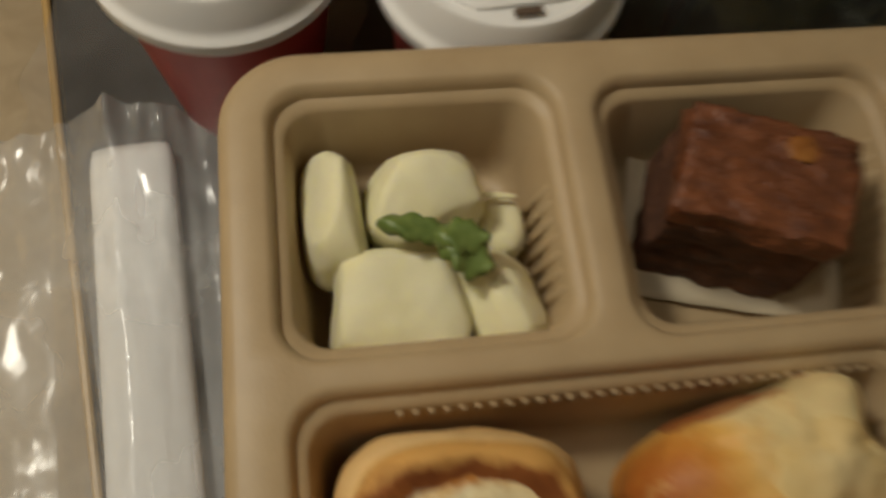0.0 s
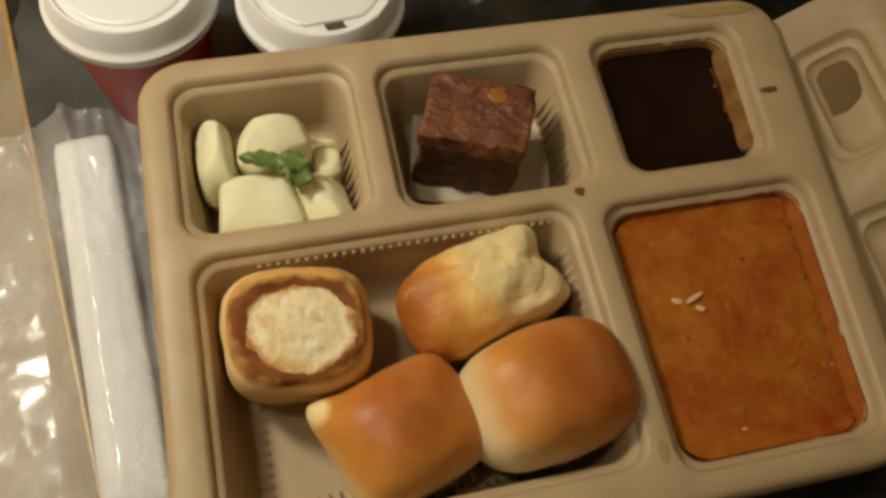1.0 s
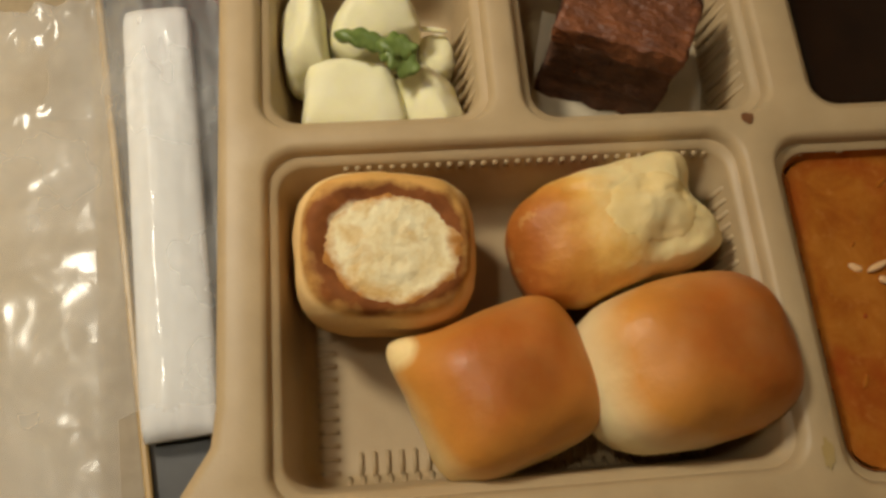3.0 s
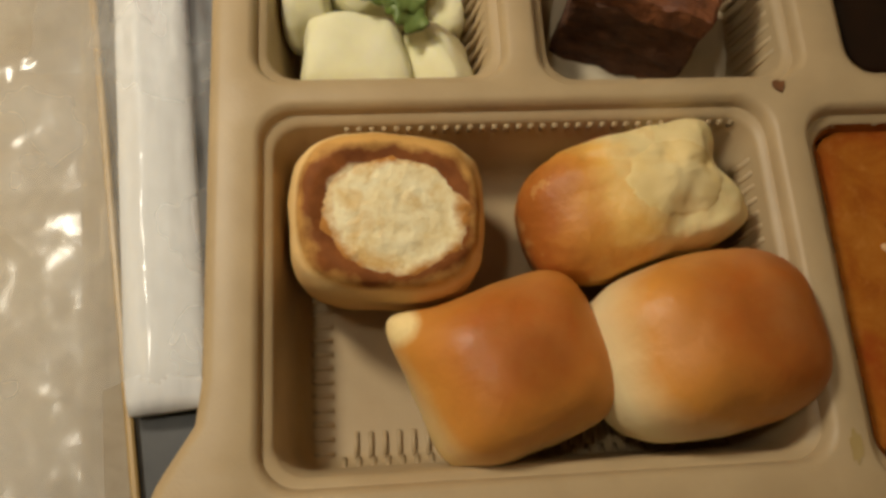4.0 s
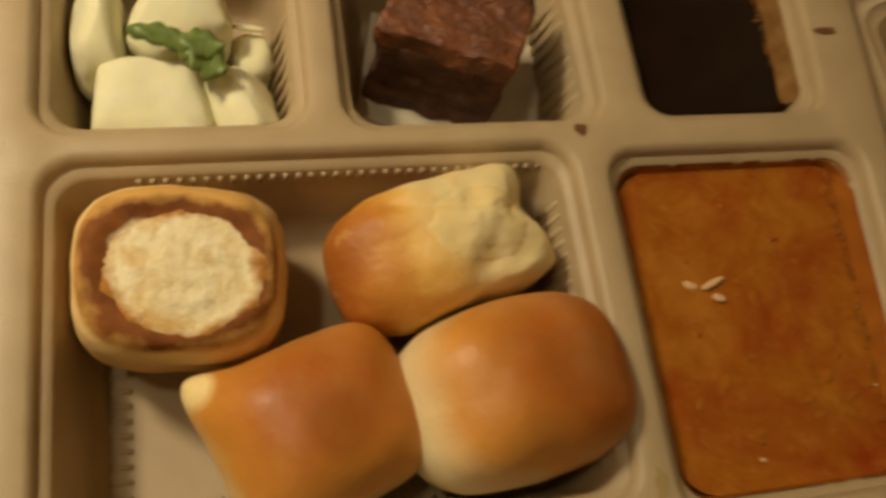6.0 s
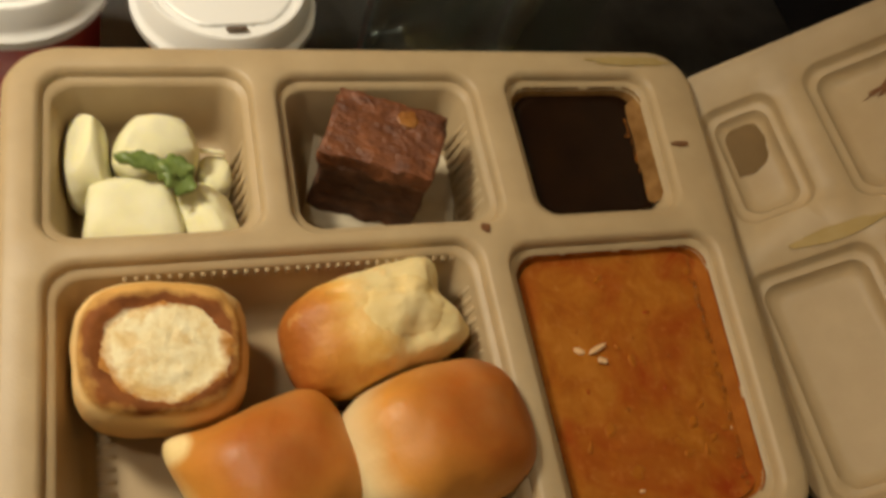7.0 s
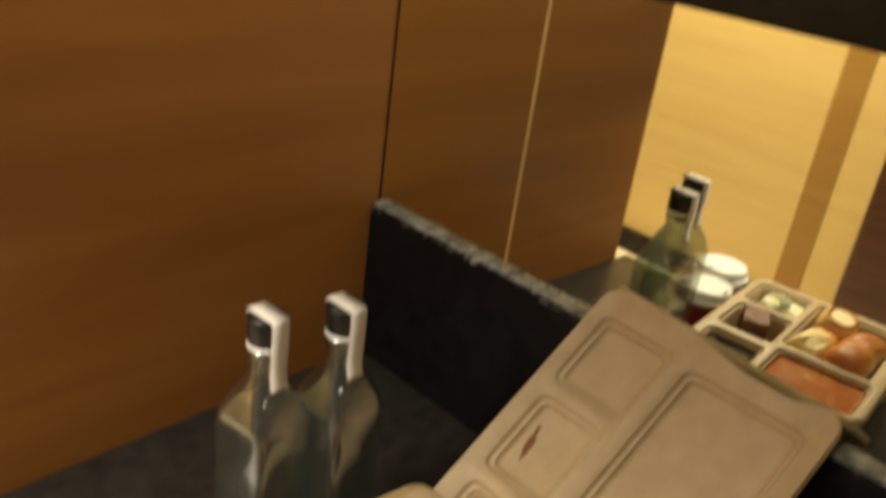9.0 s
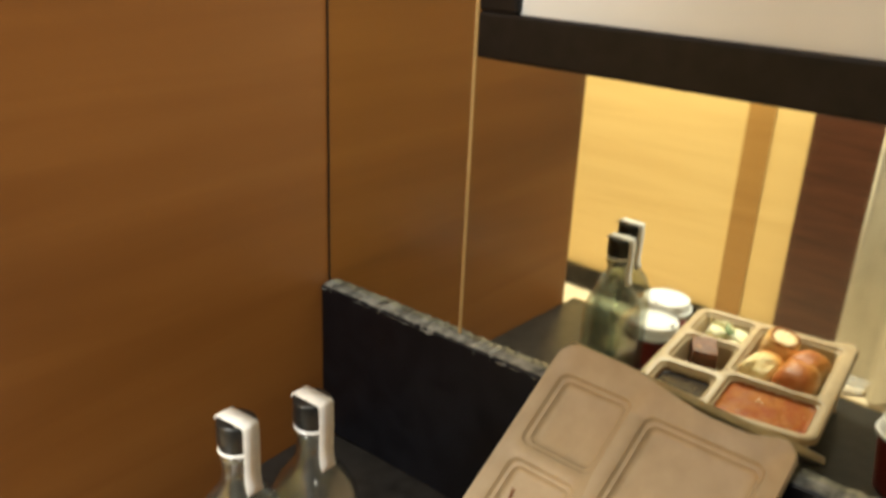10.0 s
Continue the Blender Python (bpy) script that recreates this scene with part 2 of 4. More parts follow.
def make_curry():
    m, nt, b = mat("orange_curry")
    v = coords(nt)
    base = ramp(nt, noise_tex(nt, v, 75, 6, 0.65, 0.6), [(0.28, (0.27, 0.070, 0.009)), (0.50, (0.35, 0.113, 0.014)), (0.72, (0.42, 0.156, 0.024))])
    red = noise_tex(nt, v, 20, 4, 0.6, 1.0)
    base = mix(nt, math_node(nt, "MULTIPLY", math_node(nt, "SUBTRACT", red, 0.47, True), 4.2, True), base, (0.27, 0.040, 0.006))
    pulp = noise_tex(nt, v, 230, 5, 0.7)
    base = mix(nt, math_node(nt, "MULTIPLY", math_node(nt, "SUBTRACT", pulp, 0.54, True), 1.6, True), base, (0.58, 0.24, 0.06))
    base = mix(nt, math_node(nt, "MULTIPLY", math_node(nt, "SUBTRACT", 0.42, pulp, True), 1.4, True), base, (0.24, 0.050, 0.008))
    nt.links.new(base, b.inputs["Base Color"])
    nt.links.new(ramp(nt, noise_tex(nt, v, 48, 4, 0.6, 0.8), [(0.40, (0.34,) * 3), (0.60, (0.62,) * 3)]), b.inputs["Roughness"])
    b.inputs["Specular IOR Level"].default_value = 0.09
    bump(nt, b, math_node(nt, "ADD", noise_tex(nt, v, 120, 3), math_node(nt, "MULTIPLY", pulp, 0.5)), 0.30, 0.0010)
    return m


def make_clear_film(name, tint=(0.96, 0.96, 0.95), haze=0.12, rough=0.14, gloss=0.7, crinkle=0.30, veil=0.03):
    m = bpy.data.materials.new(name)
    m.use_nodes = True
    nt = m.node_tree
    nt.nodes.clear()
    out = nt.nodes.new("ShaderNodeOutputMaterial")
    tr = nt.nodes.new("ShaderNodeBsdfTransparent")
    tr.inputs["Color"].default_value = (*tint, 1)
    gl = nt.nodes.new("ShaderNodeBsdfGlossy")
    gl.inputs["Roughness"].default_value = rough
    lw = nt.nodes.new("ShaderNodeLayerWeight")
    lw.inputs["Blend"].default_value = 0.5
    mx = nt.nodes.new("ShaderNodeMixShader")
    nt.links.new(math_node(nt, "ADD", math_node(nt, "MULTIPLY", math_node(nt, "POWER", lw.outputs["Facing"], 3.0), gloss), veil, True), mx.inputs[0])
    nt.links.new(tr.outputs[0], mx.inputs[1])
    nt.links.new(gl.outputs[0], mx.inputs[2])
    df = nt.nodes.new("ShaderNodeBsdfDiffuse")
    df.inputs["Color"].default_value = (0.85, 0.85, 0.84, 1)
    mv = nt.nodes.new("ShaderNodeMixShader")
    v = coords(nt)
    nt.links.new(math_node(nt, "MULTIPLY", ramp(nt, noise_tex(nt, v, 22, 3), [(0.35, (0.4, 0.4, 0.4)), (0.7, (1, 1, 1))]), haze), mv.inputs[0])
    nt.links.new(mx.outputs[0], mv.inputs[1])
    nt.links.new(df.outputs[0], mv.inputs[2])
    nt.links.new(mv.outputs[0], out.inputs["Surface"])
    bp = nt.nodes.new("ShaderNodeBump")
    bp.inputs["Strength"].default_value = crinkle
    bp.inputs["Distance"].default_value = 0.0015
    nt.links.new(noise_tex(nt, v, 55, 2, 0.5, 0.8), bp.inputs["Height"])
    nt.links.new(bp.outputs["Normal"], gl.inputs["Normal"])
    nt.links.new(bp.outputs["Normal"], lw.inputs["Normal"])
    return m


def make_marble():
    m, nt, b = mat("cream_marble")
    v = coords(nt)
    col = ramp(nt, noise_tex(nt, v, 14, 6, 0.6, 1.2), [(0.28, (0.58, 0.51, 0.42)), (0.5, (0.69, 0.62, 0.53)), (0.66, (0.75, 0.69, 0.60)), (0.76, (0.86, 0.83, 0.77))])
    nt.links.new(col, b.inputs["Base Color"])
    b.inputs["Roughness"].default_value = 0.55
    return m


def make_sleeve():
    """Corrugated red cup sleeve."""
    m, nt, b = mat("red_cup_card")
    v = coords(nt)
    nt.links.new(ramp(nt, noise_tex(nt, v, 60, 4), [(0.3, (0.40, 0.038, 0.026)), (0.7, (0.50, 0.060, 0.040))]), b.inputs["Base Color"])
    b.inputs["Roughness"].default_value = 0.5
    bump(nt, b, noise_tex(nt, v, 500, 2), 0.1, 0.0003)
    return m


def make_glass():
    return make_clear_film("clear_bottle_glass", (0.93, 0.96, 0.94), 0.014, 0.10, 1.0, 0.12, 0.10)


def make_mirror():
    m, nt, b = mat("mirror_silvering")
    v = coords(nt)
    b.inputs["Base Color"].default_value = (0.91, 0.92, 0.76, 1)
    b.inputs["Metallic"].default_value = 1.0
    nt.links.new(ramp(nt, noise_tex(nt, v, 6, 3), [(0.3, (0.012,) * 3), (0.8, (0.05,) * 3)]), b.inputs["Roughness"])
    return m


def make_artwork():
    m, nt, b = mat("faded_art_print")
    v = coords(nt)
    col = ramp(nt, noise_tex(nt, v, 9, 5, 0.6, 0.8), [(0.25, (0.20, 0.13, 0.05)), (0.45, (0.42, 0.30, 0.13)), (0.6, (0.52, 0.41, 0.22)), (0.8, (0.34, 0.30, 0.24))])
    nt.links.new(col, b.inputs["Base Color"])
    b.inputs["Roughness"].default_value = 0.3
    return m


TORN_CRUMB = mottled("torn_pale_crumb", (0.74, 0.54, 0.22), (0.84, 0.71, 0.41), 60, 0.8, 200, 0.35, 0.0, (1, 1, 1), 0.0010)
SCORCH = mottled("scorched_crust", (0.20, 0.045, 0.012), (0.34, 0.10, 0.022), 120, 0.5, 300, 0.4)
PULP = make_pulp()
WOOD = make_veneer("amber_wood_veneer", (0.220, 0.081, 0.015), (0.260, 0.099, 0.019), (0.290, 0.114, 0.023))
# The yellow light on the far wall is partly put into this colour.
LIT_WOOD = make_veneer("lit_wood_panel", (0.62, 0.45, 0.20), (0.67, 0.50, 0.23), (0.70, 0.53, 0.25), 0.5)
STRIP_WOOD = make_veneer("brown_wood_strip", (0.30, 0.16, 0.045), (0.34, 0.19, 0.055), (0.37, 0.21, 0.065), 0.5)
DARK_WOOD = make_veneer("dark_wood_column", (0.05, 0.018, 0.010), (0.075, 0.026, 0.014), (0.10, 0.035, 0.018), 0.4, (3, 3, 30))
COUNTER = mottled("dark_grey_stone_counter", (0.016, 0.014, 0.012), (0.034, 0.030, 0.026), 55, 0.36, 300, 0.05)
COUNTER.node_tree.nodes["Principled BSDF"].inputs["Specular IOR Level"].default_value = 0.35
BLACK_STONE = mottled("black_stone_upstand", (0.003, 0.003, 0.005), (0.008, 0.008, 0.011), 40, 0.45, 200, 0.15)
BLACK_STONE.node_tree.nodes["Principled BSDF"].inputs["Specular IOR Level"].default_value = 0.3
CHIPPED = mottled("chipped_stone_edge", (0.020, 0.019, 0.017), (0.30, 0.29, 0.25), 75, 0.4, 240, 0.6, 0.0, (1, 1, 1), 0.001)
FRAME_MAT = mottled("dark_frame_wood", (0.008, 0.006, 0.005), (0.016, 0.012, 0.010), 50, 0.5)
MOUNT = mottled("white_picture_mount", (0.78, 0.78, 0.76), (0.83, 0.83, 0.81), 8, 0.6)
FRAME_MAT.node_tree.nodes["Principled BSDF"].inputs["Specular IOR Level"].default_value = 0.2
ART = make_artwork()
MIRROR = make_mirror()
CURTAIN = mottled("white_curtain_cloth", (0.66, 0.63, 0.56), (0.76, 0.73, 0.66), 12, 0.8)
PLASTER = mottled("cream_plaster", (0.60, 0.54, 0.44), (0.66, 0.60, 0.50), 5, 0.8)
STONE_FLOOR = make_marble()
WHITE_PLASTIC = mottled("white_lid_plastic", (0.76, 0.75, 0.73), (0.80, 0.79, 0.77), 12, 0.42, 300, 0.03)
SLOT = mottled("dark_slot", (0.08, 0.05, 0.03), (0.12, 0.08, 0.05), 80, 0.6)
SLEEVE = make_sleeve()
GLASS = make_glass()
BLACK_CAP = mottled("black_cap_plastic", (0.008, 0.008, 0.008), (0.014, 0.014, 0.013), 60, 0.28)
SEAL = mottled("white_paper_seal", (0.66, 0.62, 0.56), (0.76, 0.72, 0.66), 90, 0.7)
NAPKIN = mottled("white_paper_napkin", (0.72, 0.72, 0.72), (0.82, 0.82, 0.82), 35, 0.85, 60, 0.5, 0.0, (3, 0.5, 1), 0.002)
NAPKIN.node_tree.nodes["Principled BSDF"].inputs["Specular IOR Level"].default_value = 0.2
FILM = make_clear_film("clear_crinkled_film", haze=0.34, rough=0.17, gloss=0.8, crinkle=0.22, veil=0.040)
SHEET_FILM = make_clear_film("thin_clear_sheet", haze=0.10)
BRASS = mottled("tan_edge_banding", (0.42, 0.27, 0.10), (0.50, 0.33, 0.13), 40, 0.4)
SAUCE = mottled("dark_brown_sauce", (0.010, 0.004, 0.002), (0.017, 0.007, 0.003), 60, 0.22, 60, 0.04)
SAUCE.node_tree.nodes["Principled BSDF"].inputs["Specular IOR Level"].default_value = 0.05
CURRY = make_curry()
STAIN = mottled("dried_sauce_stain", (0.13, 0.048, 0.014), (0.20, 0.080, 0.024), 150, 0.75)
OIL = mottled("oily_yellow_smear", (0.34, 0.235, 0.085), (0.40, 0.295, 0.135), 90, 0.7, 400, 0.05)
OIL.node_tree.nodes["Principled BSDF"].inputs["Specular IOR Level"].default_value = 0.15
# Darker, browner pulp for one patch in the lid's small cell.
DARK_PULP = mottled("darker_pulp", (0.155, 0.098, 0.045), (0.19, 0.122, 0.058), 60, 0.85, 900, 0.1)
DARK_PULP.node_tree.nodes["Principled BSDF"].inputs["Specular IOR Level"].default_value = 0.1
BUN_TOP = make_bread("glazed_bun_crust", (0.41, 0.115, 0.017), (0.62, 0.265, 0.050), (0.80, 0.60, 0.28), 0.0120, 0.0130, 0.7, (0.04, 0.22), (0.002, -0.002, 0.0105), (-0.0262, 0.0232, 0.0078))
BUN_WIDE = make_bread("wide_bun_crust", (0.41, 0.115, 0.017), (0.62, 0.265, 0.050), (0.76, 0.62, 0.35), 0.0125, 0.0150, 0.7, (0.42, 0.14), (0.008, 0.002, 0.0120))
BUN_BASE = make_bun_base()
BUN_TORN = make_torn_bun()
CRUMB = make_crumb()
RADISH = mottled("pale_cooked_radish", (0.74, 0.69, 0.42), (0.82, 0.79, 0.58), 45, 0.55, 160, 0.18)
RADISH.node_tree.nodes["Principled BSDF"].inputs["Specular IOR Level"].default_value = 0.22
RADISH.node_tree.nodes["Principled BSDF"].inputs["Subsurface Weight"].default_value = 0.5
RADISH.node_tree.nodes["Principled BSDF"].inputs["Subsurface Radius"].default_value = (0.006, 0.006, 0.003)
HERB = mottled("green_coriander_leaf", (0.085, 0.135, 0.022), (0.20, 0.27, 0.075), 140, 0.45, 500, 0.3)
CAKE_TOP = mottled("glazed_brown_cake_top", (0.078, 0.024, 0.010), (0.23, 0.076, 0.028), 90, 0.48, 240, 0.7, 0.0, (1, 1.6, 1), 0.0030)
CAKE_SIDE = mottled("dense_cake_crumb", (0.060, 0.022, 0.011), (0.16, 0.062, 0.026), 150, 0.75, 420, 0.9, 0.0, (1, 1, 2), 0.0020)
CARAMEL = mottled("caramel_patch", (0.22, 0.075, 0.016), (0.34, 0.14, 0.03), 120, 0.35, 260, 0.5)
LINER = mottled("white_paper_liner", (0.50, 0.42, 0.29), (0.60, 0.52, 0.38), 60, 0.7)
RED_BIT = mottled("red_vegetable_bit", (0.30, 0.05, 0.008), (0.38, 0.085, 0.012), 200, 0.2)
FILM_BROWN = mottled("brown_sauce_film", (0.16, 0.075, 0.022), (0.28, 0.150, 0.055), 120, 0.75)
FILM_BROWN.node_tree.nodes["Principled BSDF"].inputs["Specular IOR Level"].default_value = 0.04
FILM_ORANGE = mottled("orange_oil_film", (0.25, 0.068, 0.009), (0.34, 0.110, 0.018), 120, 0.70, 260, 0.3)
FILM_ORANGE.node_tree.nodes["Principled BSDF"].inputs["Specular IOR Level"].default_value = 0.04
DROPLET = mottled("oil_droplet_gloss", (0.24, 0.075, 0.012), (0.32, 0.11, 0.02), 200, 0.12)
FLECK = mottled("pale_onion_fleck", (0.66, 0.40, 0.20), (0.74, 0.50, 0.28), 150, 0.35)


# ---- mesh helpers ----
def part(name, bm, material, parent=None, label="", matrix=None, smooth=True):
    me = bpy.data.meshes.new(name)
    bmesh.ops.recalc_face_normals(bm, faces=bm.faces)
    bm.to_mesh(me)
    bm.free()
    me.materials.append(material)
    if smooth:
        me.polygons.foreach_set("use_smooth", [True] * len(me.polygons))
    ob = new(name, me)
    if parent is not None:
        ob.parent = parent
    if matrix is not None:
        ob.matrix_basis = matrix
    if label:
        tagged(ob, label)
    return ob


def sharp(ob, degrees=35):
    """Flat across hard edges, smooth over the rest."""
    me = ob.data
    bm = bmesh.new()
    bm.from_mesh(me)
    for e in bm.edges:
        if len(e.link_faces) == 2 and e.calc_face_angle(0) > radians(degrees):
            e.smooth = False
    bm.to_mesh(me)
    bm.free()
    return ob


def empty(name, m, label, category, group="", kind=""):
    ob = new(name)
    ob.matrix_basis = m
    ob.empty_display_size = 0.02
    return tagged(ob, label, category, group, kind)


def box_bm(size, bevel=0.0, segments=2, center=(0, 0, 0)):
    bm = bmesh.new()
    bmesh.ops.create_cube(bm, size=1.0)
    bmesh.ops.scale(bm, vec=size, verts=bm.verts)
    if bevel:
        bmesh.ops.bevel(bm, geom=bm.edges[:], offset=bevel, segments=segments, affect="EDGES", profile=0.5)
    bmesh.ops.translate(bm, vec=center, verts=bm.verts)
    return bm


def rr(x0, y0, x1, y1, r, n=7):
    """A rounded rectangle, counter-clockwise."""
    r = max(0.0003, min(r, (x1 - x0) / 2 - 1e-4, (y1 - y0) / 2 - 1e-4))
    pts = []
    for cx, cy, a0 in ((x1 - r, y0 + r, -90), (x1 - r, y1 - r, 0), (x0 + r, y1 - r, 90), (x0 + r, y0 + r, 180)):
        for i in range(n + 1):
            a = radians(a0 + 90 * i / n)
            pts.append((cx + r * math.cos(a), cy + r * math.sin(a)))
    return pts


def ring(bm, pts, z):
    return [bm.verts.new((x, y, z)) for x, y in pts]


def loft(bm, a, b):
    n = len(a)
    for i in range(n):
        j = (i + 1) % n
        bm.faces.new((a[i], a[j], b[j], b[i]))


def revolve(profile, n=48):
    """profile: (radius, height) from bottom to top."""
    bm = bmesh.new()
    rings = []
    for r, z in profile:
        if r < 1e-6:
            rings.append([bm.verts.new((0, 0, z))])
        else:
            rings.append([bm.verts.new((r * math.cos(2 * math.pi * i / n), r * math.sin(2 * math.pi * i / n), z)) for i in range(n)])
    for a, b in zip(rings, rings[1:]):
        for i in range(n):
            j = (i + 1) % n
            if len(a) == 1 and len(b) == 1:
                continue
            if len(a) == 1:
                bm.faces.new((a[0], b[j], b[i]))
            elif len(b) == 1:
                bm.faces.new((a[i], a[j], b[0]))
            else:
                bm.faces.new((a[i], a[j], b[j], b[i]))
    return bm


def moulded(outline, cells, profile, skirt):
    """A moulded sheet: a flat top with sunk cells. profile: (inset, depth, radius) steps down into each cell; skirt: (outset, depth) steps at the rim."""
    bm = bmesh.new()
    top = ring(bm, outline, 0.0)
    edges = [bm.edges.new((top[i], top[(i + 1) % len(top)])) for i in range(len(top))]
    holes = []
    for x0, y0, x1, y1, r, deep in cells:
        h = ring(bm, rr(x0, y0, x1, y1, r), 0.0)
        edges += [bm.edges.new((h[i], h[(i + 1) % len(h)])) for i in range(len(h))]
        holes.append(h)
    bmesh.ops.triangle_fill(bm, use_beauty=True, use_dissolve=False, edges=edges)
    # drop the triangles that cover a cell's mouth
    doomed = []
    for f in bm.faces:
        c = f.calc_center_median()
        for x0, y0, x1, y1, r, deep in cells:
            ins = all(any((v.co - hv.co).length < 1e-7 for hv in holes[cells.index((x0, y0, x1, y1, r, deep))]) for v in f.verts)
            if ins and x0 < c.x < x1 and y0 < c.y < y1:
                doomed.append(f)
                break
    bmesh.ops.delete(bm, geom=doomed, context="FACES_ONLY")
    for (x0, y0, x1, y1, r, deep), h in zip(cells, holes):
        prev = h
        for inset, depth, rad in profile:
            z = -depth * deep
            cur = ring(bm, rr(x0 + inset, y0 + inset, x1 - inset, y1 - inset, r * rad), z)
            loft(bm, prev, cur)
            prev = cur
        bm.faces.new(prev)
    cx = sum(p[0] for p in outline) / len(outline)
    cy = sum(p[1] for p in outline) / len(outline)
    prev = top
    n = len(outline)
    norms = []
    for i in range(n):
        ax, ay = outline[i - 1]
        bx, by = outline[(i + 1) % n]
        tx, ty = bx - ax, by - ay
        l = math.hypot(tx, ty) or 1
        norms.append((ty / l, -tx / l))
    for out, depth in skirt:
        cur = ring(bm, [(x + nx * out, y + ny * out) for (x, y), (nx, ny) in zip(outline, norms)], -depth)
        loft(bm, prev, cur)
        prev = cur
    return bm


def lump(dims, power=(2.6, 2.6), cuts=5, rough=0.0, scale=40.0, seed=0.0, flat_top=None, flat_bottom=None, taper=0.0, cuts_at=(), keep=0.08, shape=None):
    """A rounded block (superellipsoid) with an uneven skin."""
    bm = bmesh.new()
    bmesh.ops.create_cube(bm, size=2.0)
    bmesh.ops.subdivide_edges(bm, edges=bm.edges[:], cuts=cuts * 3, use_grid_fill=True)
    p, q = power
    for v in bm.verts:
        x, y, z = v.co
        rxy = (abs(x) ** p + abs(y) ** p) ** (1 / p)
        s = (rxy ** q + abs(z) ** q) ** (1 / q)
        v.co = Vector((x, y, z)) / s
        t = 1 - taper * (v.co.z + 1) / 2
        v.co.x *= dims[0] * t
        v.co.y *= dims[1] * t
        v.co.z *= dims[2]
        if flat_top is not None and v.co.z > flat_top:
            v.co.z = flat_top + (v.co.z - flat_top) * 0.18
        if flat_bottom is not None and v.co.z < flat_bottom:
            v.co.z = flat_bottom + (v.co.z - flat_bottom) * 0.12
        for n_, d_ in cuts_at:
            n_ = Vector(n_).normalized()
            over = v.co.dot(n_) - d_
            if over > 0:
                v.co -= n_ * over * (1 - keep)
        if rough:
            d = noise.noise(v.co * scale + Vector((seed, seed * 1.7, 3.1))) + 0.5 * noise.noise(v.co * scale * 2.3 + Vector((seed, 5.0, seed)))
            v.co += v.co.normalized() * rough * d
        if shape:
            v.co = shape(v.co.copy())
    return bm


# ---- room ----
def slab(name, x0, y0, z0, x1, y1, z1, material, label, category="wall", kind="structure", bevel=0.0, m=None):
    bm = box_bm((x1 - x0, y1 - y0, z1 - z0), bevel, 2, ((x0 + x1) / 2, (y0 + y1) / 2, (z0 + z1) / 2))
    ob = part(name, bm, material, None, "", m, smooth=False)
    return tagged(ob, label, category, "", kind)


slab("floor", -1.7, -2.4, -0.05, 1.0, 1.8, 0.0, STONE_FLOOR, "pale polished stone room floor", "floor")
slab("ceiling", -1.7, -2.4, 2.4, 1.0, 1.8, 2.45, PLASTER, "plain cream plaster ceiling", "ceiling")
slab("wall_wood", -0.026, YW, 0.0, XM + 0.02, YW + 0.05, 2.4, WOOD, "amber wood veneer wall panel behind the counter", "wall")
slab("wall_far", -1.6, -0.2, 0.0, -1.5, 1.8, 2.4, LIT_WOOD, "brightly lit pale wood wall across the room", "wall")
slab("wall_strip", -1.5, 0.573, 0.085, -1.496, 0.658, 2.4, STRIP_WOOD, "brown wooden strip on the pale wall", "wall strip")
slab("baseboard", -1.5, 0.45, 0.0, -1.485, 1.8, 0.085, FRAME_MAT, "dark skirting board under the pale wall", "baseboard")
slab("wall_back", -1.7, -2.4, 0.0, 1.0, -2.3, 2.4, PLASTER, "plain cream wall behind the viewer", "wall")
slab("wall_end", -1.7, 1.7, 0.0, 1.0, 1.8, 2.4, PLASTER, "plain cream end wall of the room", "wall")
slab("wall_left", -1.7, -2.3, 0.0, -1.6, -0.2, 2.4, PLASTER, "plain cream side wall of the room", "wall")
slab("wall_mirror", 0.006, -2.1, 0.0, 0.10, 0.05, 2.4, PLASTER, "plain wall that carries the mirrors", "wall", m=MW)

# dark column and curtain across the room
column = empty("wall_column", pose(-1.475, 0.3475, 0), "dark reddish wooden column with plank joints", "column", "", "structure")
for k in range(12):
    part("plank", box_bm((0.05, 0.192, 0.1998)), DARK_WOOD, column, "", pose(0, 0, 0.1 + 0.2 * k), smooth=False)


def curtain(y0, y1, x, h):
    bm = bmesh.new()
    n = 90
    cols = []
    for i in range(n + 1):
        t = i / n
        y = y0 + (y1 - y0) * t
        dx = 0.035 * math.sin(t * 58) + 0.012 * math.sin(t * 133 + 1)
        cols.append([bm.verts.new((x + dx * (1 - 0.3 * k / 4), y, h * k / 4 + 0.02)) for k in range(5)])
    for a, b in zip(cols, cols[1:]):
        for k in range(4):
            bm.faces.new((a[k], b[k], b[k + 1], a[k + 1]))
    ob = part("curtain", bm, CURTAIN)
    mod = ob.modifiers.new("thickness", "SOLIDIFY")
    mod.thickness = 0.003
    return tagged(ob, "pale white curtain hanging in folds to the floor", "curtain")


curtain(-1.1, 0.232, -1.42, 2.3)

# counter
counter = empty("counter", pose(0, 0, 0), "dark grey polished stone counter top on a cabinet", "counter")
part("counter_top", box_bm((0.531, 0.94, 0.03), 0.002, 2, (0.2100, -0.1310, TZ - 0.015)), COUNTER, counter, "dark grey polished stone top", smooth=False)
part("cabinet", box_bm((0.50, 0.92, TZ - 0.03), 0.002, 1, (0.221, -0.124, (TZ - 0.03) / 2)), FRAME_MAT, counter, "dark cabinet under the stone top", smooth=False)

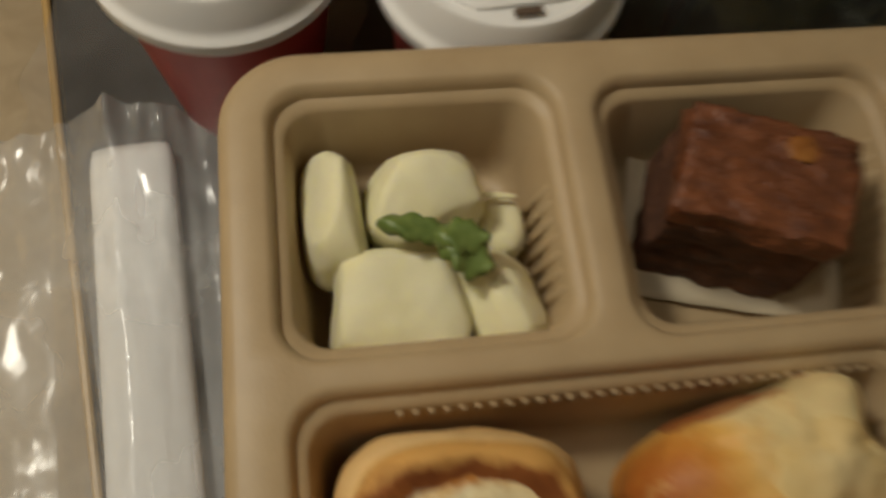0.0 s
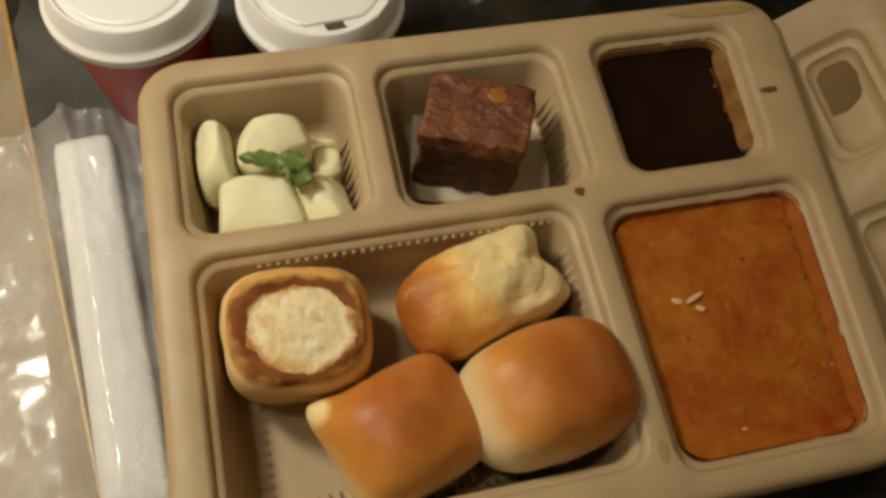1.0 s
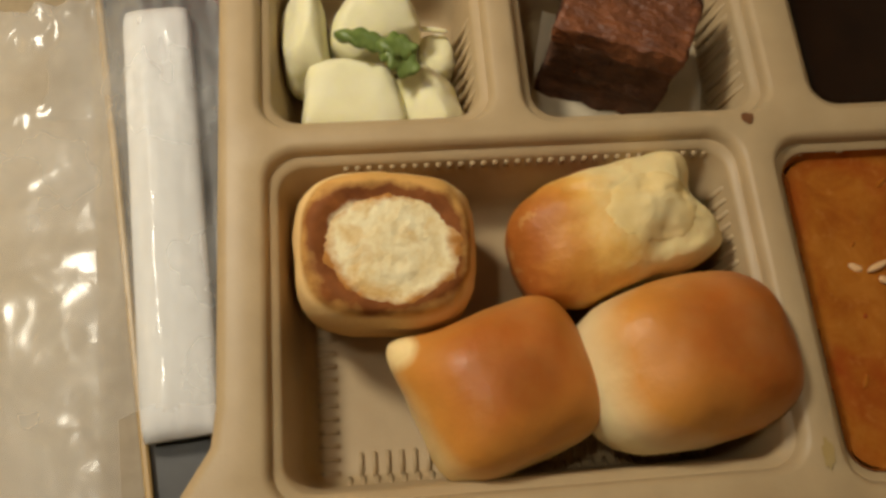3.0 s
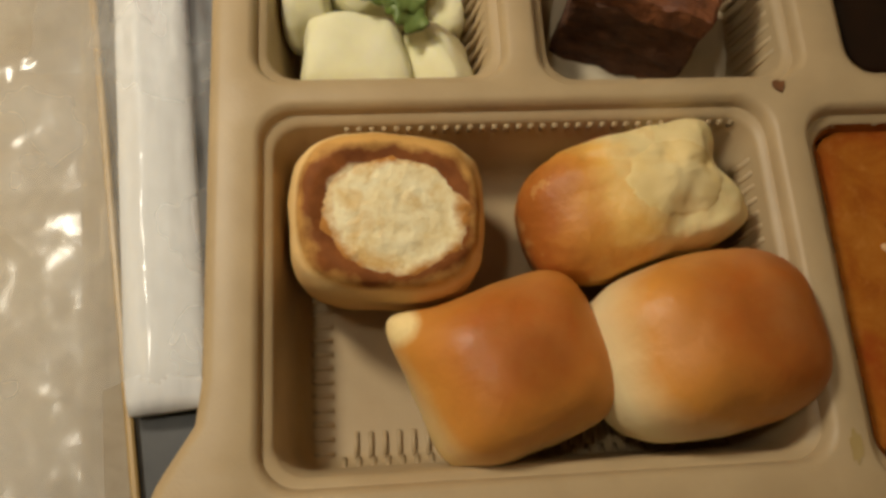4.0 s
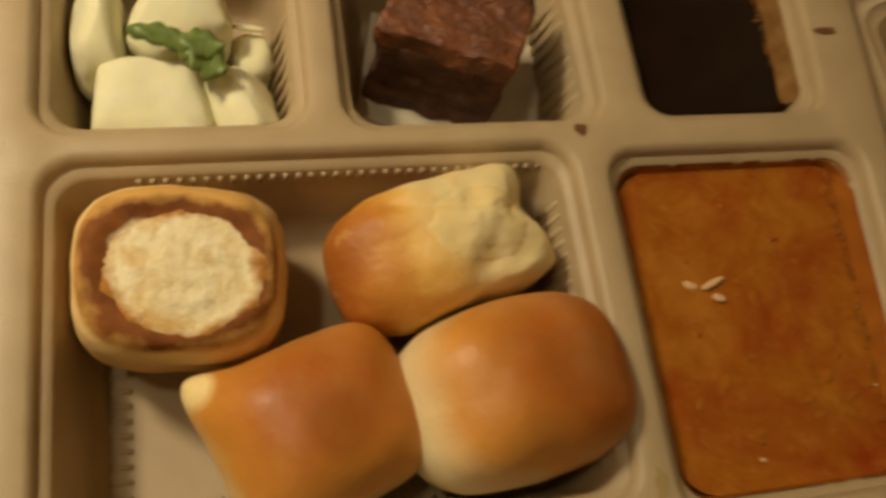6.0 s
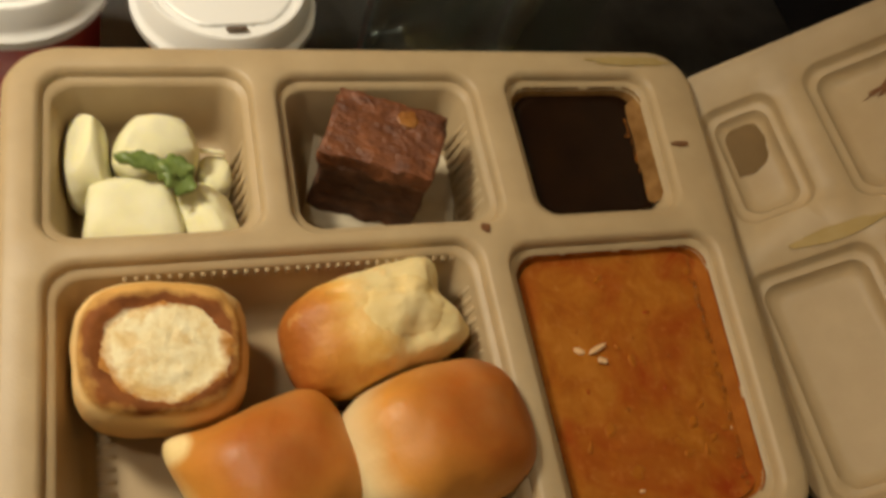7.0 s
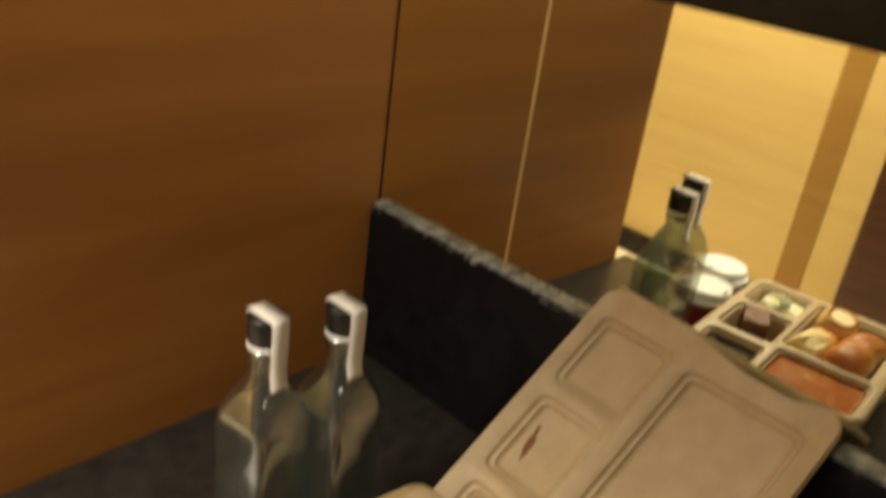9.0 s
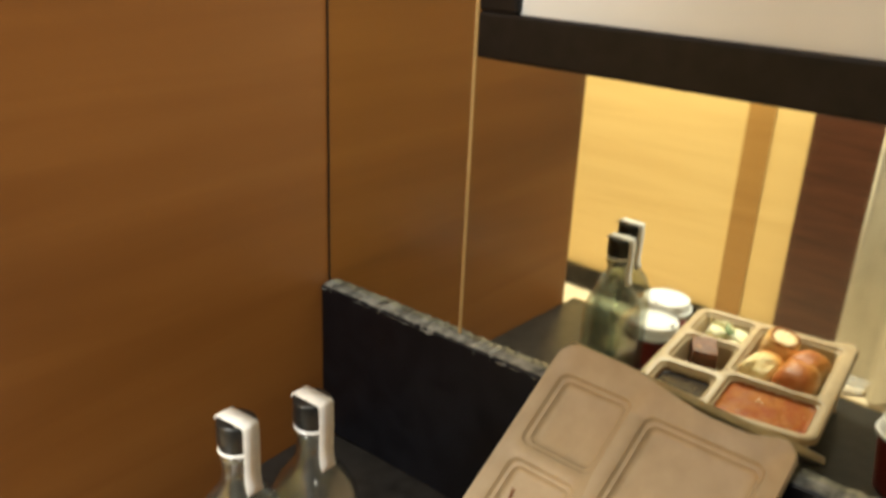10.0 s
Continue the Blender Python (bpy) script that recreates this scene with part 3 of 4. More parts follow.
# black stone upstand with a broken top edge
upstand = empty("upstand", MW, "black stone upstand with a chipped top edge", "backsplash", "", "structure")
U_TOP = 0.8960
part("stone_face", box_bm((0.012, 0.92, U_TOP - TZ), 0.0015, 1, (-0.0118, -0.462, (U_TOP + TZ) / 2)), BLACK_STONE, upstand, "", smooth=False)
bm = bmesh.new()
cols = []
rng = random.Random(4)
for i in range(181):
    y = -0.003 - 0.917 * i / 180
    wear = 0.25 + 2.0 * abs(noise.noise(Vector((y * 24, 0.5, 0)))) + 0.8 * abs(noise.noise(Vector((y * 90, 4.5, 0))))
    jit = [rng.uniform(-0.0011, 0.0011) * wear for _ in range(4)]
    cols.append([bm.verts.new((-0.0178 + jit[0], y, U_TOP - 0.004 + 0.6 * jit[1])), bm.verts.new((-0.0160 + jit[2], y, U_TOP + 0.0006 + jit[1])),
                 bm.verts.new((-0.008 + jit[0], y, U_TOP + 0.002 + jit[3])), bm.verts.new((-0.0005, y, U_TOP + 0.0022 + jit[2]))])
for a, b in zip(cols, cols[1:]):
    for k in range(3):
        bm.faces.new((a[k], b[k], b[k + 1], a[k + 1]))
part("chipped_edge", bm, CHIPPED, upstand, "rough silvery chipped edge", smooth=False)

# mirrors, with a bright polished joint between them
S_SPLIT = 0.1965
mirror_a = part("mirror_1", box_bm((0.005, S_SPLIT - 0.002, 1.40), 0.0008, 1, (-0.0015, -S_SPLIT / 2, U_TOP + 0.70)), MIRROR, None, "", MW, False)
tagged(mirror_a, "narrow wall mirror beside the wood panel", "mirror", "wall mirrors", "structure")
mirror_b = part("mirror_2", box_bm((0.005, 1.10, 1.40), 0.0008, 1, (-0.0015, -S_SPLIT - 0.552, U_TOP + 0.70)), MIRROR, None, "", MW, False)
tagged(mirror_b, "wide wall mirror above the stone upstand", "mirror", "wall mirrors", "structure")
tagged(part("trim", box_bm((0.006, 0.0035, 1.40), 0.001, 1, (-0.002, -S_SPLIT, U_TOP + 0.70)), BRASS, None, "", MW, False), "thin polished joint between the two mirrors", "trim", "", "structure")
tagged(part("corner_bead", box_bm((0.0045, 0.0016, 1.40), 0.0004, 1, (-0.003, -0.0018, U_TOP + 0.70)), FRAME_MAT, None, "", MW, False), "dark thin joint in the corner", "trim", "", "structure")

# framed picture hung over the mirror
picture = empty("framed_picture", MW @ pose(-0.006, -0.2145, 1.185), "dark framed faded print with a white mount", "picture")
PW, PH, FW = 0.62, 0.48, 0.040
for nm, sx, sz, cy, cz in (("frame_bottom", PW, FW, -PW / 2, FW / 2), ("frame_top", PW, FW, -PW / 2, PH - FW / 2)):
    part("frame_rail", box_bm((0.020, sx, sz), 0.003, 2, (-0.010, cy, cz)), FRAME_MAT, picture, "", smooth=False)
for cy in (-FW / 2, -PW + FW / 2):
    part("frame_rail", box_bm((0.0195, FW, PH - 2 * FW), 0.003, 2, (-0.010, cy, PH / 2)), FRAME_MAT, picture, "", smooth=False)
bm = bmesh.new()
ro = [bm.verts.new((-0.012, -a, b)) for a, b in ((FW - 0.003, FW - 0.003), (PW - FW + 0.003, FW - 0.003), (PW - FW + 0.003, PH - FW + 0.003), (FW - 0.003, PH - FW + 0.003))]
MB = 0.047
ri = [bm.verts.new((-0.012, -a, b)) for a, b in ((FW + MB, FW + MB), (PW - FW - MB, FW + MB), (PW - FW - MB, PH - FW - MB), (FW + MB, PH - FW - MB))]
rd_ = [bm.verts.new((-0.009, v.co.y, v.co.z)) for v in ri]
loft(bm, ro, ri)
loft(bm, ri, rd_)
part("mount", bm, MOUNT, picture, "white card mount", smooth=False)
for sy, sz, cy, cz in ((PW - 2 * FW - 2 * MB + 0.012, 0.006, -PW / 2, FW + MB), (PW - 2 * FW - 2 * MB + 0.012, 0.006, -PW / 2, PH - FW - MB)):
    part("fillet", box_bm((0.003, sy, sz), 0.0008, 1, (-0.0125, cy, cz)), FRAME_MAT, picture, "", smooth=False)
for cy in (-FW - MB, -PW + FW + MB):
    part("fillet", box_bm((0.003, 0.008, PH - 2 * FW - 2 * MB - 0.007), 0.0008, 1, (-0.0125, cy, PH / 2)), FRAME_MAT, picture, "", smooth=False)
part("print", box_bm((0.002, PW - 2 * FW - 2 * MB + 0.01, PH - 2 * FW - 2 * MB + 0.01), 0, 1, (-0.0085, -PW / 2, PH / 2)), ART, picture, "faded brown and gold art print", smooth=False)

# ---- the meal tray with its lid ----
tray = empty("meal_tray", TM @ pose(0, 0, RIM), "open beige moulded pulp meal tray with five compartments", "food tray")
X0, X1, Y0, Y1 = -0.0008, 0.2730, -0.1198, 0.0838


def tray_outline():
    pts = []
    for x, y in rr(X0, Y0, X1, Y1, 0.017, 10):
        f = max(0.0, min(1.0, (-0.084 - y) / 0.034))
        f = f * f * (3 - 2 * f)
        if x < X0 + 0.06:
            x -= 0.016 * f
        pts.append((x, y))
    # more points along the straight sides
    out = []
    n = len(pts)
    for i in range(n):
        a, b = pts[i], pts[(i + 1) % n]
        k = max(1, int(math.hypot(b[0] - a[0], b[1] - a[1]) / 0.012))
        for j in range(k):
            t = j / k
            x, y = a[0] + (b[0] - a[0]) * t, a[1] + (b[1] - a[1]) * t
            if a[0] == b[0] or abs(a[0] - b[0]) < 0.02 and x < 0:
                f = max(0.0, min(1.0, (-0.084 - y) / 0.034))
                x = X0 - 0.016 * f * f * (3 - 2 * f) if abs(y - Y0) > 0.02 and abs(y - Y1) > 0.02 and x < 0 else x
            out.append((x, y))
    return out


CELLS = [
    (0.0060, 0.0040, 0.0832, 0.0778, 0.011, 1.0),    # radish
    (0.0893, 0.0025, 0.1737, 0.0755, 0.011, 1.0),    # cake
    (0.1840, 0.0030, 0.2565, 0.0755, 0.011, 1.0),    # sauce
    (0.0078, -0.1088, 0.1602, -0.0004, 0.011, 1.0),  # buns
    (0.1668, -0.1148, 0.2665, -0.0040, 0.011, 1.0),  # curry
]
PROFILE = [(0.0012, 0.0006, 0.95), (0.0022, 0.0026, 0.9), (0.0026, 0.0044, 0.9), (0.0048, 0.0052, 0.8), (0.0056, 0.0066, 0.8), (0.0085, 0.030, 0.8), (0.0095, 0.0350, 0.8), (0.0113, 0.0372, 0.7), (0.0138, 0.0380, 0.6)]
SKIRT = [(0.0020, 0.0006), (0.0034, 0.0022), (0.0040, 0.0050), (0.0044, 0.0095), (0.0034, 0.0100), (0.0020, 0.0080), (-0.0030, 0.0085), (-0.0090, 0.0300), (-0.0160, RIM - TZ - 0.003), (-0.0240, RIM - TZ - 0.0005)]


def taper(x, y):
    """The hinge side of the tray runs in towards the front."""
    f = max(0.0, min(1.0, (x - 0.185) / 0.070))
    return x - 0.080 * f * f * (3 - 2 * f) * (0.064 - y)


def tapered(bm):
    for v in bm.verts:
        v.co.x = taper(v.co.x, v.co.y)
    return bm


body = sharp(part("tray_body", tapered(moulded(tray_outline(), CELLS, PROFILE, SKIRT)), PULP, tray, "beige moulded pulp body"), 50)


def rib_bm(spots, size, bevel=0.0006):
    bm = bmesh.new()
    for x, y, z, rx, ry in spots:
        r = bmesh.ops.create_cube(bm, size=1.0)
        bmesh.ops.scale(bm, vec=size, verts=r["verts"])
        bmesh.ops.transform(bm, matrix=pose(x, y, z, rx, ry, 0), verts=r["verts"])
    return bm


FLOOR = -0.038
spots = [(0.034 + 0.0036 * i, -0.0066, -0.0082, 0, 0) for i in range(34)]
part("wall_rib", rib_bm(spots, (0.0015, 0.0010, 0.0032)), PULP, tray, "fine ribs along the compartment's upper wall")
spots = [(0.0335 + 0.0042 * i, -0.0932, FLOOR + 0.0004, 0, 0) for i in range(29)]
part("floor_rib", rib_bm(spots, (0.0013, 0.0075, 0.0016)), PULP, tray, "row of ribs across the compartment floor")
spots = [(0.0300 + 0.0042 * i, -0.0998, FLOOR + 0.0030, -40, 0) for i in range(29)]
part("wall_rib", rib_bm(spots, (0.0014, 0.0070, 0.0016)), PULP, tray, "row of ribs up the compartment's front wall")
spots = [(0.0242, -0.024 - 0.0042 * i, FLOOR + 0.0004, 0, 0) for i in range(18)]
part("floor_rib", rib_bm(spots, (0.0060, 0.0013, 0.0016)), PULP, tray, "row of ribs across the compartment floor")
spots = [(0.1527, -0.018 - 0.0042 * i, -0.020, 0, 10) for i in range(19)]
part("wall_rib", rib_bm(spots, (0.0014, 0.0014, 0.020)), PULP, tray, "upright ribs on the compartment wall")
spots = [(0.0757, 0.016 + 0.0046 * i, -0.018, 0, 14) for i in range(8)]
part("wall_rib", rib_bm(spots, (0.0013, 0.0014, 0.022)), PULP, tray, "upright ribs on the compartment wall")
spots = [(0.1662, 0.014 + 0.0046 * i, -0.018, 0, 14) for i in range(10)]
part("wall_rib", rib_bm(spots, (0.0013, 0.0014, 0.022)), PULP, tray, "upright ribs on the compartment wall")

# lid hinged to the tray's side, leaning back on the upstand
LID_ANGLE = 38.0
lid_m = pose(0.2715, 0, -0.0125, 0, -LID_ANGLE, 0) @ pose(0, 0, 0, 0, 0, 1.25)
lid_pts = []
LU, LV0, LV1 = 0.249, -0.120, 0.0712
for u, v in rr(0.0, LV0, LU, LV1, 0.014, 8):
    lid_pts.append((u, v))
out = []
for i in range(len(lid_pts)):
    a, b = lid_pts[i], lid_pts[(i + 1) % len(lid_pts)]
    k = max(1, int(math.hypot(b[0] - a[0], b[1] - a[1]) / 0.010))
    out += [(a[0] + (b[0] - a[0]) * j / k, a[1] + (b[1] - a[1]) * j / k) for j in range(k)]
lid_pts = []
for u, v in out:
    if v < -0.04:
        f = max(0.0, min(1.0, (u - 0.010) / 0.100))
        g = max(0.0, min(1.0, (-0.04 - v) / 0.05))
        v -= 0.026 * f * f * (3 - 2 * f) * g
    if u > 0.2:
        g = max(0.0, min(1.0, (0.02 - v) / 0.100))
        k = max(0.0, min(1.0, (-0.105 - v) / 0.035))
        u -= 0.0150 * g * g * (3 - 2 * g) - 0.0085 * k * k * (3 - 2 * k)
    lid_pts.append((u, v))
LCELLS = [
    (0.1475, -0.0130, 0.2245, 0.0620, 0.009, 1.7),
    (0.0545, -0.0095, 0.1355, 0.0590, 0.009, 1.7),
    (0.0085, -0.0030, 0.0425, 0.0560, 0.008, 1.7),
    (0.0650, -0.1350, 0.2195, -0.0270, 0.009, 1.7),
    (0.0015, -0.1190, 0.0530, -0.0235, 0.008, 1.7),
]
LPROFILE = [(0.0008, 0.0006, 1.0), (0.0018, 0.0026, 0.95), (0.0030, 0.0030, 0.9), (0.0052, 0.0032, 0.85), (0.0062, 0.0044, 0.8), (0.0078, 0.0058, 0.8), (0.0110, 0.0062, 0.7)]
LSKIRT = [(0.0016, -0.0012), (0.0034, -0.0016), (0.0046, 0.0004), (0.0050, 0.0050), (0.0036, 0.0060), (-0.001, 0.0045), (-0.004, 0.009)]


def leaned(bm):
    """The free corner of the lid sags towards the mirror."""
    for v in bm.verts:
        w = (v.co.x / 0.25) * max(0.0, min(1.1, (0.08 - v.co.y) / 0.23))
        v.co += Vector((0.011, 0.007, -0.026)) * w
    return bm


lid = sharp(part("tray_lid", leaned(moulded(lid_pts, LCELLS, LPROFILE, LSKIRT)), PULP, tray, "open pulp lid leaning back, stained inside", lid_m), 50)
sol = lid.modifiers.new("thickness", "SOLIDIFY")
sol.thickness, sol.offset = 0.0012, -1


def blot(pts_fn, n=40, z=0.0006):
    bm = bmesh.new()
    bm.faces.new([bm.verts.new((*pts_fn(2 * math.pi * i / n), z)) for i in range(n)])
    return bm


def ragged(cx, cy, rx, ry, turn, amount, seed):
    c, s = math.cos(radians(turn)), math.sin(radians(turn))

    def f(a):
        k = 1 + amount * noise.noise(Vector((math.cos(a) * 1.7 + seed, math.sin(a) * 1.7, seed))) + 0.5 * amount * noise.noise(Vector((math.cos(a) * 5 + seed, math.sin(a) * 5, 2)))
        x, y = rx * k * math.cos(a), ry * k * math.sin(a)
        return cx + c * x - s * y, cy + s * x + c * y
    return f


part("stain", leaned(blot(ragged(0.0910, 0.0412, 0.0165, 0.0030, 11, 0.9, 2.0), 60, -0.0100)), STAIN, lid, "dried brown sauce streak")
part("stain", leaned(blot(ragged(0.0420, -0.0180, 0.0190, 0.0030, 0, 0.25, 5.0), 50, 0.0007)), OIL, lid, "yellow oily smear")
part("stain", leaned(blot(ragged(0.0585, -0.072, 0.0034, 0.050, 0, 0.25, 9.0), 50, 0.0007)), OIL, lid, "yellow oily smear")
part("stain", leaned(blot(ragged(0.0195, 0.0395, 0.0135, 0.0170, 8, 0.18, 12.0), 40, -0.0100)), DARK_PULP, lid, "dull dark brown patch")
part("stain", blot(ragged(0.1619, 0.0012, 0.0021, 0.0019, 0, 0.4, 3.0), 24, 0.0006), STAIN, tray, "small brown spot on the rim")
part("stain", blot(ragged(0.2590, 0.036, 0.0050, 0.0012, 0, 0.6, 4.0), 24, 0.0006), STAIN, tray, "brown drip on the rim")


part("stain", blot(ragged(0.2480, 0.0803, 0.0200, 0.0026, -2, 0.3, 15.0), 50, 0.0005), OIL, tray, "grease-soaked patch on the rim")
part("stain", blot(ragged(0.1630, -0.1040, 0.0016, 0.0045, 0, 0.5, 17.0), 30, 0.0005), OIL, tray, "small oily smear on the rim")


# ---- food ----
def fill(name, cell, depth, material, label, category, amp, scale):
    """A liquid that fills a compartment, with a raised edge where it wets the wall."""
    x0, y0, x1, y1, r, _ = cell
    ins = 0.0056 + (depth - 0.0066) * 0.17 + 0.0002
    bm = bmesh.new()
    prev = None
    steps = 26
    for k in range(steps + 1):
        t = k / steps
        q = ins + t * (min(x1 - x0, y1 - y0) / 2 - ins - 0.001)
        pts = rr(x0 + q, y0 + q, x1 - q, y1 - q, r * (1 - t) + 0.0004, 12)
        cur = []
        for x, y in pts:
            z = -depth + 0.0011 * math.exp(-t * 30) + amp * (noise.noise(Vector((x, y, 0)) * scale) + 0.5 * noise.noise(Vector((x, y, 4)) * scale * 2.6)) * min(1, t * 8)
            cur.append(bm.verts.new((taper(x, y), y, z)))
        if prev:
            loft(bm, prev, cur)
        prev = cur
    bm.faces.new(prev)
    ob = part(name, bm, material, None, "", TM @ pose(0, 0, RIM))
    return tagged(ob, label, category)


sauce = fill("dark_sauce", CELLS[2], 0.0105, SAUCE, "glossy dark brown sauce filling a tray compartment", "sauce", 0.0, 60)
curry = fill("curry", CELLS[4], 0.0095, CURRY, "orange vegetable curry filling a tray compartment", "curry", 0.0005, 130)
rng = random.Random(11)
part("onion_piece", lump((0.0044, 0.0011, 0.0008), (2, 2), 2, 0.0004, 300, 1), FLECK, curry, "pale onion sliver", pose(0.1980, -0.0478, -0.0085, 0, 0, 22))
part("onion_piece", lump((0.0020, 0.0013, 0.0008), (2, 2), 2, 0.0005, 300, 2), FLECK, curry, "pale onion sliver", pose(0.1990, -0.0525, -0.0085, 0, 0, -35))
for i in range(26):
    x, y = rng.uniform(0.180, 0.249), rng.uniform(-0.101, -0.016)
    s = rng.uniform(0.0008, 0.0026)
    part("vegetable_bit", lump((s * 1.2, s * rng.uniform(0.4, 0.9), 0.0006), (2, 2), 2, 0.0005, 400, i), rng.choice((CURRY, CURRY, RED_BIT, FLECK)) if s < 0.0018 else CURRY, curry, "", pose(x, y, -0.0096, 0, 0, rng.uniform(0, 180)))

# sauce film left on the compartment walls above the liquids
def wall_film(cell, z_low, z_high, keep, material, seed):
    x0, y0, x1, y1, r, _ = cell
    bm = bmesh.new()
    rows = []
    for k in range(5):
        d = z_high + (z_low - z_high) * k / 4
        ins = (0.0056 + (d - 0.0066) * 0.17 if d > 0.0066 else 0.0050) + 0.0004
        base = rr(x0 + ins, y0 + ins, x1 - ins, y1 - ins, r * 0.8, 12)
        pts = []
        for i in range(len(base)):
            a, b = base[i], base[(i + 1) % len(base)]
            n = max(1, int(math.hypot(b[0] - a[0], b[1] - a[1]) / 0.0022))
            pts += [(a[0] + (b[0] - a[0]) * j / n, a[1] + (b[1] - a[1]) * j / n) for j in range(n)]
        rows.append((d, pts))
    m = min(len(p) for _, p in rows)
    grid = [[bm.verts.new((p[int(i * len(p) / m)][0], p[int(i * len(p) / m)][1], -d)) for i in range(m)] for d, p in rows]
    for k in range(4):
        for i in range(m):
            j = (i + 1) % m
            x, y, z = grid[k][i].co
            ragged_top = 0.5 + 0.5 * noise.noise(Vector((x * 130 + seed, y * 130, seed)))
            if keep(x, y) and k / 4 > ragged_top - 0.62:
                bm.faces.new((grid[k][i], grid[k][j], grid[k + 1][j], grid[k + 1][i]))
    bmesh.ops.delete(bm, geom=[v for v in bm.verts if not v.link_faces], context="VERTS")
    return bm


part("sauce_film", tapered(wall_film(CELLS[2], 0.0110, 0.0050, lambda x, y: y > 0.062, FILM_BROWN, 3.0)), FILM_BROWN, tray, "brown sauce film on the compartment wall")
part("sauce_film", tapered(wall_film(CELLS[4], 0.0100, 0.0050, lambda x, y: True, FILM_ORANGE, 8.0)), FILM_ORANGE, tray, "orange oily film on the compartment wall")


def sloped_film(x_in, x_out, y0, y1, z_in, z_out, seed):
    """Sauce clinging to a sloping wall between the liquid's edge and the ledge above it."""
    bm = bmesh.new()
    rows = []
    n = 60
    for i in range(n + 1):
        y = y0 + (y1 - y0) * i / n
        row = []
        for k in range(7):
            t = k / 6
            wob = 0.0009 * noise.noise(Vector((y * 160, seed, t))) * (1 - t)
            row.append(bm.verts.new((taper(x_in + (x_out - x_in) * t + wob, y), y, z_in + (z_out - z_in) * t ** 1.3 + 0.00012 * noise.noise(Vector((y * 260, t * 5, seed))))))
        rows.append(row)
    for a, b in zip(rows, rows[1:]):
        for k in range(6):
            bm.faces.new((a[k], b[k], b[k + 1], a[k + 1]))
    return bm


part("sauce_film", sloped_film(0.2440, 0.2512, 0.0135, 0.0650, -0.0112, -0.0062, 2.0), FILM_BROWN, tray, "brown sauce film on the compartment wall")
part("sauce_film", sloped_film(0.2560, 0.2612, -0.1060, -0.0130, -0.0102, -0.0062, 6.0), FILM_ORANGE, tray, "orange oily film on the compartment wall")
rng = random.Random(5)
bm = bmesh.new()
for i in range(70):
    t = rng.random()
    y = rng.uniform(-0.104, -0.010)
    x = taper(0.2562 - abs(rng.gauss(0, 0.0010)), y) if t < 0.94 else rng.uniform(0.178, 0.25)
    r_ = rng.uniform(0.0003, 0.0008)
    q = bmesh.ops.create_icosphere(bm, subdivisions=2, radius=r_)
    bmesh.ops.scale(bm, vec=(1, 1.3, 0.55), verts=q["verts"])
    bmesh.ops.translate(bm, vec=(x, y, -0.0088), verts=q["verts"])
for i in range(26):
    q = bmesh.ops.create_icosphere(bm, subdivisions=2, radius=rng.uniform(0.0003, 0.0006))
    bmesh.ops.translate(bm, vec=(0.2432 - abs(rng.gauss(0, 0.0006)), rng.uniform(0.018, 0.060), -0.0100), verts=q["verts"])
tagged(part("oil_droplet", bm, DROPLET, tray, "tiny shiny oil droplets at the sauce's edge"), kind="stuff")

# sauce smears on the compartment walls


def bun(bm, material, label, m):
    roll = empty("bread_roll", TM @ m, label, "bread roll", "bread rolls in the tray")
    part("crust", bm, material, roll)
    return roll


def upturned(c):
    """Base of the roll: a low baked rim round a slightly hollow middle, creased soft sides."""
    r = math.hypot(c.x / 0.0272, c.y / 0.0236)
    if c.z > 0.016:
        c.z += 0.0016 * math.exp(-((r - 0.80) / 0.13) ** 2) - 0.0006 * math.exp(-(r / 0.5) ** 2)
    side = max(0.0, 1 - abs(c.z - 0.004) / 0.014)
    a = math.atan2(c.y, c.x)
    k = 1 + 0.030 * side * noise.noise(Vector((math.cos(a) * 2.2, math.sin(a) * 2.2, c.z * 150)))
    if c.x > 0.018:
        k += 0.030 * noise.noise(c * 210)
    return Vector((c.x * k, c.y * k, c.z))


def torn(c):
    """One end torn open: flattened, pulled into a corner and left ragged."""
    f = max(0.0, min(1.0, (c.x + 0.004) / 0.016))
    top = max(0.0, min(1.0, (c.z + 0.002) / 0.010))
    n = noise.noise(c * 70 + Vector((1.3, 0.4, 0))) + 0.4 * noise.noise(c * 140 + Vector((4, 1, 2))) + 0.15 * noise.noise(c * 380)
    c.z -= f * top * (0.0030 - 0.0030 * n)
    if c.x > 0.016:
        g = (c.x - 0.016) / 0.018
        lobe = max(0.0, -c.y / 0.022 + 0.1)
        notch = math.exp(-((c.y - 0.0030) / 0.0050) ** 2)
        c.x += 0.0080 * g * lobe - 0.0036 * g * notch + 0.0022 * g * noise.noise(c * 120)
        c.y += 0.0036 * g * max(-0.4, min(1.0, c.y / 0.012))
        c.z -= 0.004 * g + 0.0020 * notch * min(1.0, g) - 0.0022 * min(1.0, g) * max(0.0, c.y / 0.018)
    # a long crease where the skin was pulled off
    crease = c.y - (0.0120 - 0.35 * (c.x + 0.006))
    if c.z > 0 and -0.012 < c.x < 0.022:
        c.z -= 0.0016 * math.exp(-(crease / 0.0016) ** 2)
    return c


def eared(c):
    """A soft corner of dough pulled out where the rolls were parted."""
    d = (c - Vector((-0.0222, 0.0182, 0.004))).length
    c += Vector((-0.6, 0.8, 0.15)) * 0.0065 * math.exp(-(d / 0.0070) ** 2)
    c.z += 0.0012 * noise.noise(c * 42 + Vector((3, 3, 3)))
    return c


